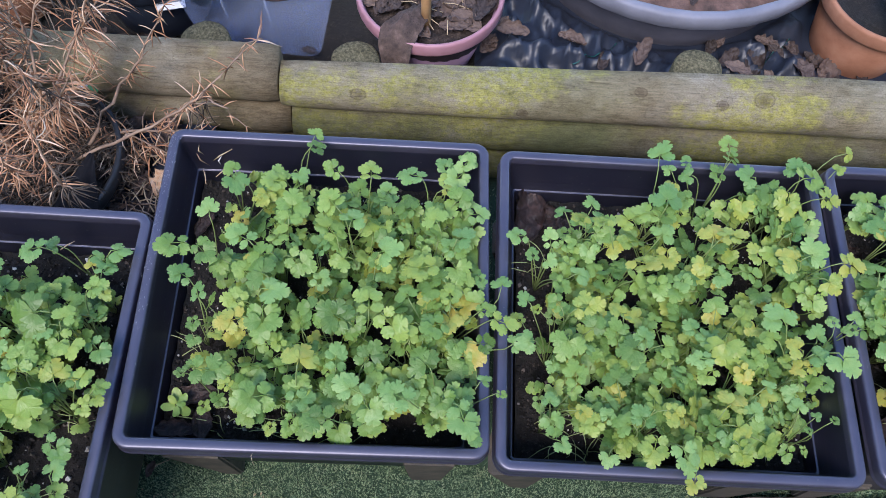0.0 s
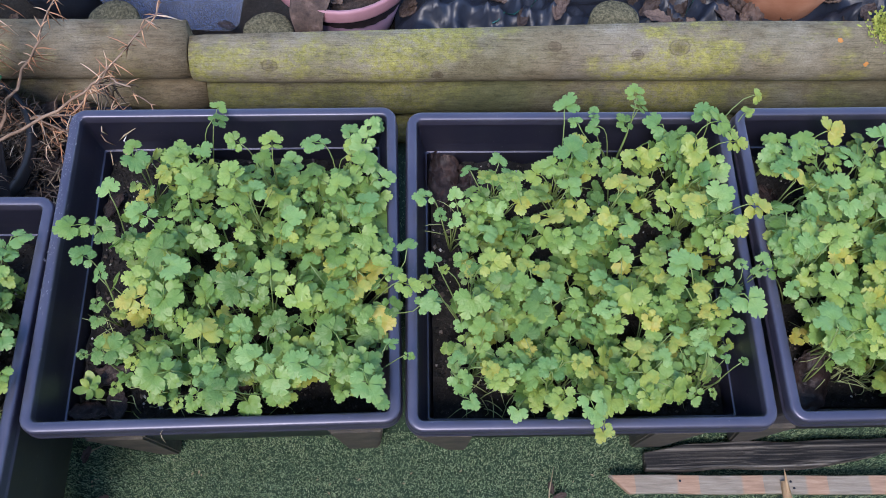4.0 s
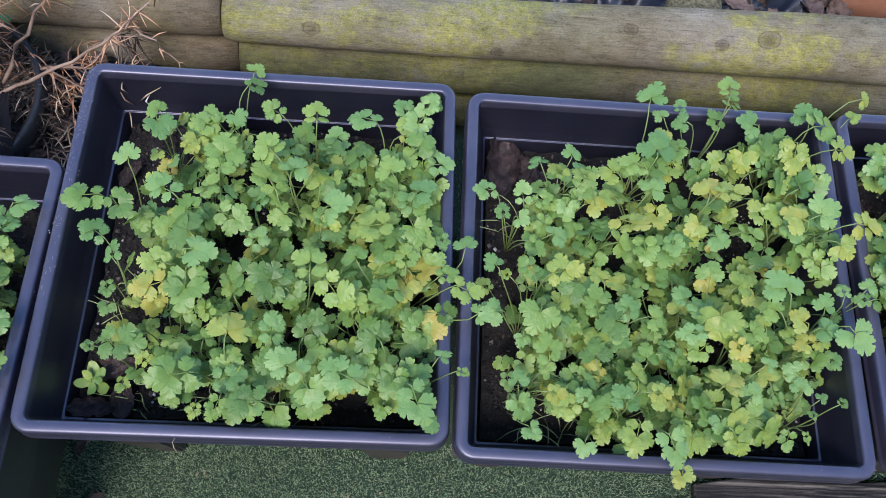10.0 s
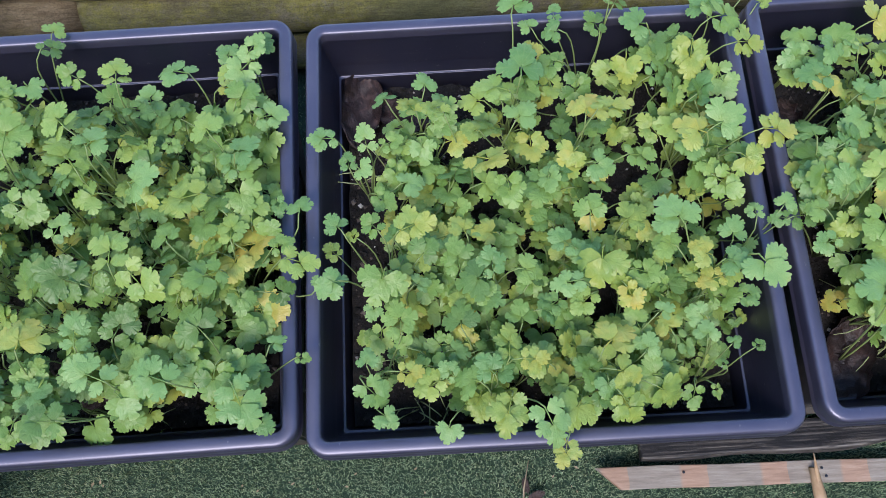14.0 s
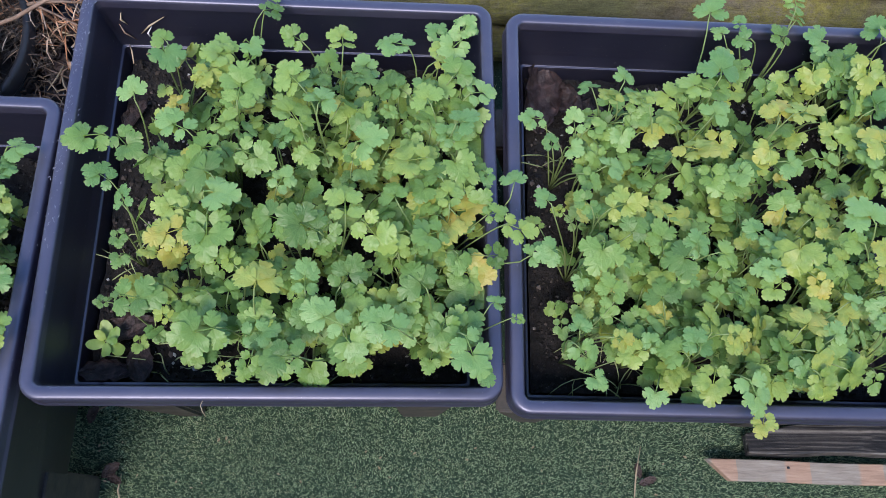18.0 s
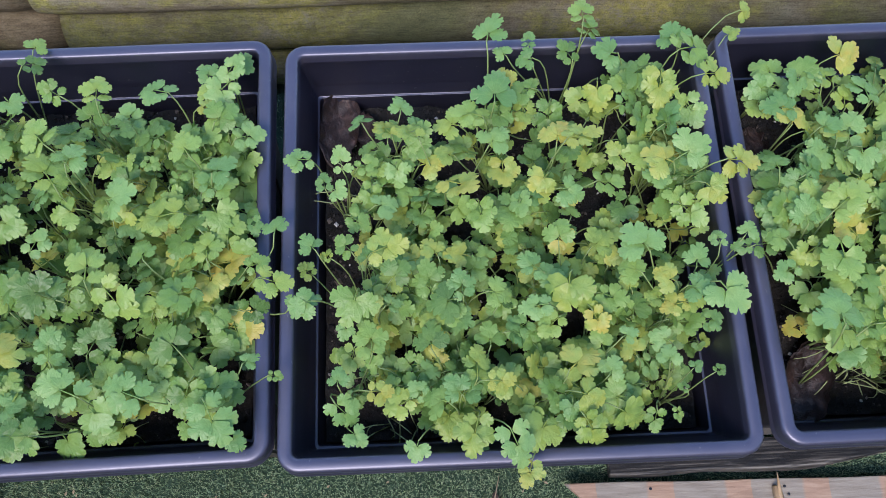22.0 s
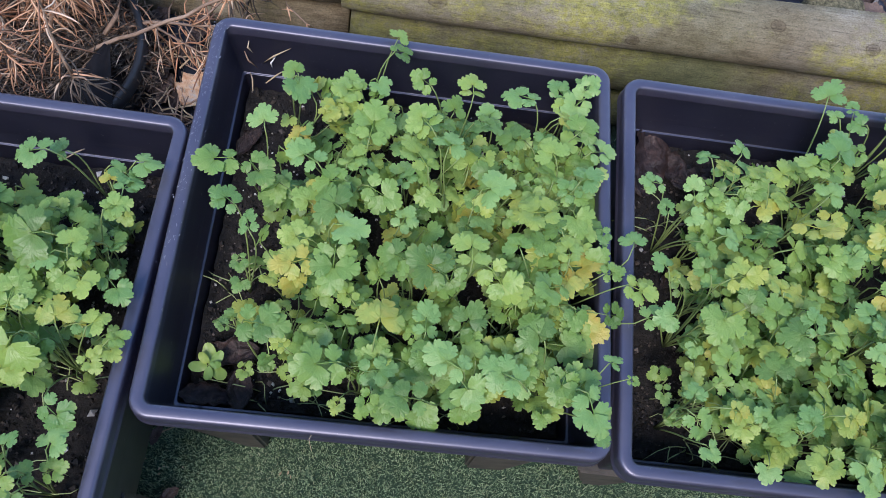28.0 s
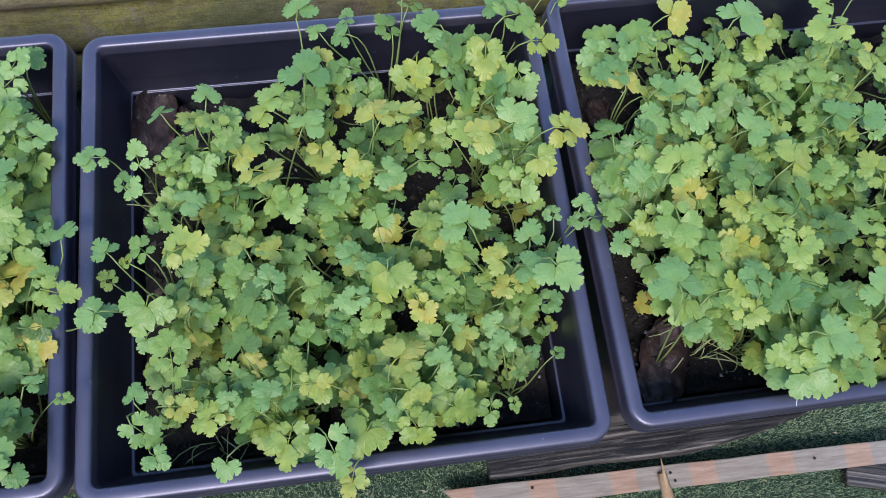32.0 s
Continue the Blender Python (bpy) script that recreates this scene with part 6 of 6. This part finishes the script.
coriander("C", -0.118, 0.095, [(-0.135, 0.135, 0.010, 0.042, "c"), (-0.100, 0.120, 0.022, 0.046, "g"), (-0.145, 0.100, 0.000, 0.040, "g"), (-0.085, 0.088, 0.014, 0.044, "y"), (-0.125, 0.070, 0.018, 0.040, "c"), (-0.160, 0.120, -0.012, 0.038, "g"), (-0.105, 0.150, -0.005, 0.040, "c")])
coriander("B", 0.020, -0.165, [(0.000, -0.190, 0.012, 0.046, "g"), (0.035, -0.185, 0.020, 0.048, "g"), (-0.020, -0.165, 0.008, 0.044, "c"), (0.050, -0.160, 0.014, 0.042, "y"), (0.015, -0.205, -0.006, 0.040, "c")])
coriander("B", -0.070, -0.165, [(-0.090, -0.185, 0.006, 0.044, "g"), (-0.055, -0.190, 0.014, 0.046, "c"), (-0.075, -0.150, 0.012, 0.042, "g")])
coriander("B", 0.125, -0.165, [(0.105, -0.190, 0.010, 0.044, "g"), (0.145, -0.180, 0.018, 0.046, "c"), (0.120, -0.150, 0.014, 0.042, "y")])
coriander("C", -0.105, 0.040, [(-0.120, 0.055, 0.004, 0.040, "g"), (-0.090, 0.050, 0.010, 0.044, "c"), (-0.100, 0.025, 0.006, 0.042, "g"), (-0.070, 0.060, -0.004, 0.040, "c"), (-0.128, 0.030, -0.006, 0.036, "y")])
coriander("C", -0.105, -0.165, [(-0.120, -0.150, 0.002, 0.036, "g"), (-0.095, -0.160, 0.006, 0.038, "c"), (-0.115, -0.185, -0.004, 0.036, "y")])
coriander("C", -0.120, -0.045, [(-0.145, -0.020, 0.000, 0.040, "g"), (-0.105, -0.030, 0.012, 0.042, "c"), (-0.150, -0.060, 0.008, 0.038, "c"), (-0.110, -0.070, 0.000, 0.040, "g")])


def sprouts(key, spots, seed):
    """Tiny plants close to the soil in the bare corners: centre, spread and number."""
    g = random.Random(seed)
    for cx, cy, sx, sy, n in spots:
        for _ in range(n):
            px, py = cx + g.uniform(-sx, sx), cy + g.uniform(-sy, sy)
            ob, crown = new_plant(key, px, py, "tiny coriander sprout close to the soil in a planter corner")
            for _k in range(g.randint(3, 5)):
                a, q = g.uniform(0, 6.28), g.uniform(0.008, 0.024)
                leaf_at(ob, crown, px + q * math.cos(a), py + q * math.sin(a), g.uniform(-0.075, -0.030), g.uniform(0.017, 0.034), g.choice("gccdg"), g, 30, "low")


sprouts("C", [(0.190, -0.105, 0.026, 0.045, 11), (0.160, -0.150, 0.030, 0.020, 6), (-0.170, -0.120, 0.022, 0.050, 5), (-0.03, -0.170, 0.08, 0.015, 5)], 71)
sprouts("D", [(-0.125, -0.145, 0.020, 0.020, 5)], 72)
sprouts("B", [(-0.165, -0.130, 0.025, 0.05, 3)], 73)
coriander("D", -0.070, -0.150, [(-0.075, -0.185, 0.004, 0.048, "g"), (-0.100, -0.165, -0.006, 0.044, "c"), (-0.055, -0.200, 0.020, 0.050, "y"), (-0.040, -0.170, 0.012, 0.046, "g"), (-0.115, -0.135, -0.010, 0.040, "g"), (-0.085, -0.210, -0.004, 0.042, "c")])
weed = thing("weed", PLANTERS["B"][1] @ pose(-0.202, -0.183, -SOIL + 0.004), "small weed with oval green leaves at the corner of a planter", "weed")
for i in range(7):
    a = i * 2.4
    rr = 0.009 + 0.0012 * i
    oval = [(rr * 0.80 * math.cos(b) + rr, rr * 0.50 * math.sin(b), 0.0022 * math.cos(2 * b) + 0.001 * math.sin(5 * b)) for b in [6.283 * k / 14 for k in range(14)]]
    part("leaf", mesh("leaf", oval + [(rr, 0, -0.0015)], [(k, (k + 1) % 14, 14) for k in range(14)], M_LEAF, True, [(0.3, 0.5)] * 15), weed, "", pose(0, 0, 0.030 - 0.002 * i, 0, -12, math.degrees(a)))
part("stem", mesh("stem", *tube([(0, 0, -0.004), (0, 0, 0.03)], 0.0012, 5), M_STEM), weed)
for key, x, y, ln, tn in (("B", -0.20, 0.215, 0.035, 40), ("B", -0.17, 0.215, 0.03, -20), ("B", -0.215, 0.20, 0.03, 100), ("A", 0.10, 0.22, 0.03, 30)):
    w = PLANTERS[key][1] @ Vector((x, y, -SOIL + 0.03))
    a = radians(tn)
    single("straw", mesh("straw", *tube([(0, 0, 0), (ln * 0.5, 0, 0.006), (ln, 0.004, 0.002)], [0.0008, 0.0013, 0.0004], 4), M_STRAW), pose(w.x, w.y, w.z, 0, 0, tn), "thin dry straw stuck inside a planter wall", "straw", "straw stalks")
# dry stalks stuck on the inner back wall of one planter, and pale scuffs on its rim
for x0, z0, x1, z1, mat in ((-0.412, 0.428, -0.409, 0.407, M_STRAW), (-0.395, 0.392, -0.357, 0.424, M_STRAW), (-0.378, 0.406, -0.384, 0.384, M_WHITE), (-0.420, 0.408, -0.404, 0.380, M_TWIG), (-0.434, 0.362, -0.440, 0.368, M_STRAW)):
    single("straw", mesh("straw", *tube([(x0, 0.7325 + 0.2 * (z0 - 0.365), z0), ((x0 + x1) / 2 - 0.003, 0.7285 + 0.1 * (z0 + z1 - 0.73), (z0 + z1) / 2 + 0.004), (x1, 0.7325 + 0.2 * (z1 - 0.365), z1)], [0.0006, 0.0014, 0.0005], 4), mat), Matrix(), "thin dry stalk stuck on a planter's inner wall", "straw", "straw stalks")
g = random.Random(5)
scuffs = Pile()
for _ in range(190):
    x, y, r = -PW / 2 + g.gauss(0.0105, 0.0045), 0.25 - 0.34 * g.random() ** 1.5, g.uniform(0.0003, 0.0011)
    o, a = Vector((x, y, 0.0006 - 60 * max(0.0, abs(x + PW / 2 - 0.0105) - 0.005) ** 2)), g.gauss(1.2, 0.5)
    u, v = Vector((math.cos(a), math.sin(a), 0)) * r * g.uniform(1, 3.5), Vector((-math.sin(a), math.cos(a), 0)) * r * 0.6
    scuffs.add([o + u, o + v, o - u, o - v], [(0, 1, 2, 3)])
single("rim_scuff", scuffs.mesh("rim_scuff", M_GREYTUB, False), PLANTERS["B"][1], "pale flecks and scuffs on a planter rim", "scuff mark", kind="stuff")
g = random.Random(77)
specks = Pile()
for _ in range(260):
    x, y, r = g.uniform(-0.55, 1.4), g.uniform(-0.08, 0.24), g.uniform(0.0008, 0.0022)
    o = Vector((x, y, 0.0115))
    a = g.uniform(0, 6.28)
    specks.add([o + Vector((r * 2 * math.cos(a), r * 2 * math.sin(a), 0)), o + Vector((-r * math.sin(a), r * math.cos(a), 0.0008)), o - Vector((r * 2 * math.cos(a), r * 2 * math.sin(a), 0)), o - Vector((-r * math.sin(a), r * math.cos(a), -0.0012))], [(0, 1, 2, 3)])
single("grass_litter", specks.mesh("grass_litter", M_STRAW, False), Matrix(), "pale husks and crumbs scattered on artificial grass", "litter", kind="stuff")
for x, y, ln, tn in ((-0.53, 0.262, 0.05, 40), (0.352, 0.15, 0.09, 82), (0.56, 0.10, 0.03, 110), (-0.46, 0.13, 0.05, 100), (0.31, 0.10, 0.04, 70)):
    single("straw", mesh("straw", *tube([(0, 0, 0.012), (ln * 0.5, 0.002, 0.018), (ln, -0.003, 0.014)], [0.0012, 0.0016, 0.0006], 5), M_STRAW), pose(x, y, 0, 0, 0, tn), "pale dry grass stalk on artificial grass", "straw", "straw stalks")
single("white_flake", mesh("white_flake", *loft([circle(0.006, 0, 9), circle(0.005, 0.003, 9), circle(0.002, 0.004, 9)], True, True), M_WHITE), pose(0.429, 0.150, 0.0125, 0, 10, 0) @ Matrix.Diagonal((1, 0.5, 1, 1)), "small white paper flake on artificial grass", "flake")
# black weed fabric on the ground behind the forward planter
n, q = 60, 30
verts = []
for j in range(q + 1):
    for i in range(n + 1):
        x, y = -1.75 + 1.285 * i / n, 0.585 + 0.345 * j / q
        verts.append((x, y, 0.195 + 0.018 * abs(noise.noise(Vector((x * 8, y * 9, 2)))) + 0.004 * noise.noise(Vector((x * 40, y * 40, 2)))))
single("weed_fabric", mesh("weed_fabric", verts, [(j * (n + 1) + i, j * (n + 1) + i + 1, (j + 1) * (n + 1) + i + 1, (j + 1) * (n + 1) + i) for j in range(q) for i in range(n)], M_FABRIC), Matrix(),
       "black woven weed fabric on the ground under the dead bush", "ground fabric")
# small marks on the rims
single("fibre", mesh("fibre", *tube([(0.001, 0.011, 0.000), (0.002, 0.004, 0.0008), (-0.001, -0.004, 0.0008), (0.001, -0.010, -0.002), (0.003, -0.0145, -0.012)], 0.0004, 4), M_STRAW), pose(-0.246, 0.2405, RIM + 0.0045), "pale hair-like fibre stuck on a planter rim", "fibre")
single("fibre", mesh("fibre", *tube([(0, 0.009, 0.0012), (0.003, 0.0, 0.0012), (0.001, -0.009, -0.001)], 0.0004, 4), M_WHITE), pose(0.822, 0.257, RIM + 0.0008), "pale hair-like fibre stuck on a planter rim", "fibre")
single("wood_crumb", mesh("wood_crumb", *loft([circle(0.005, 0, 8), circle(0.0045, 0.002, 8), circle(0.002, 0.003, 8)], True, True), M_RAWWOOD), pose(0.952, 0.254, RIM - 0.0005, 0, 0, 20) @ Matrix.Diagonal((1.2, 0.8, 1, 1)), "orange wood crumb on a planter rim", "wood crumb")
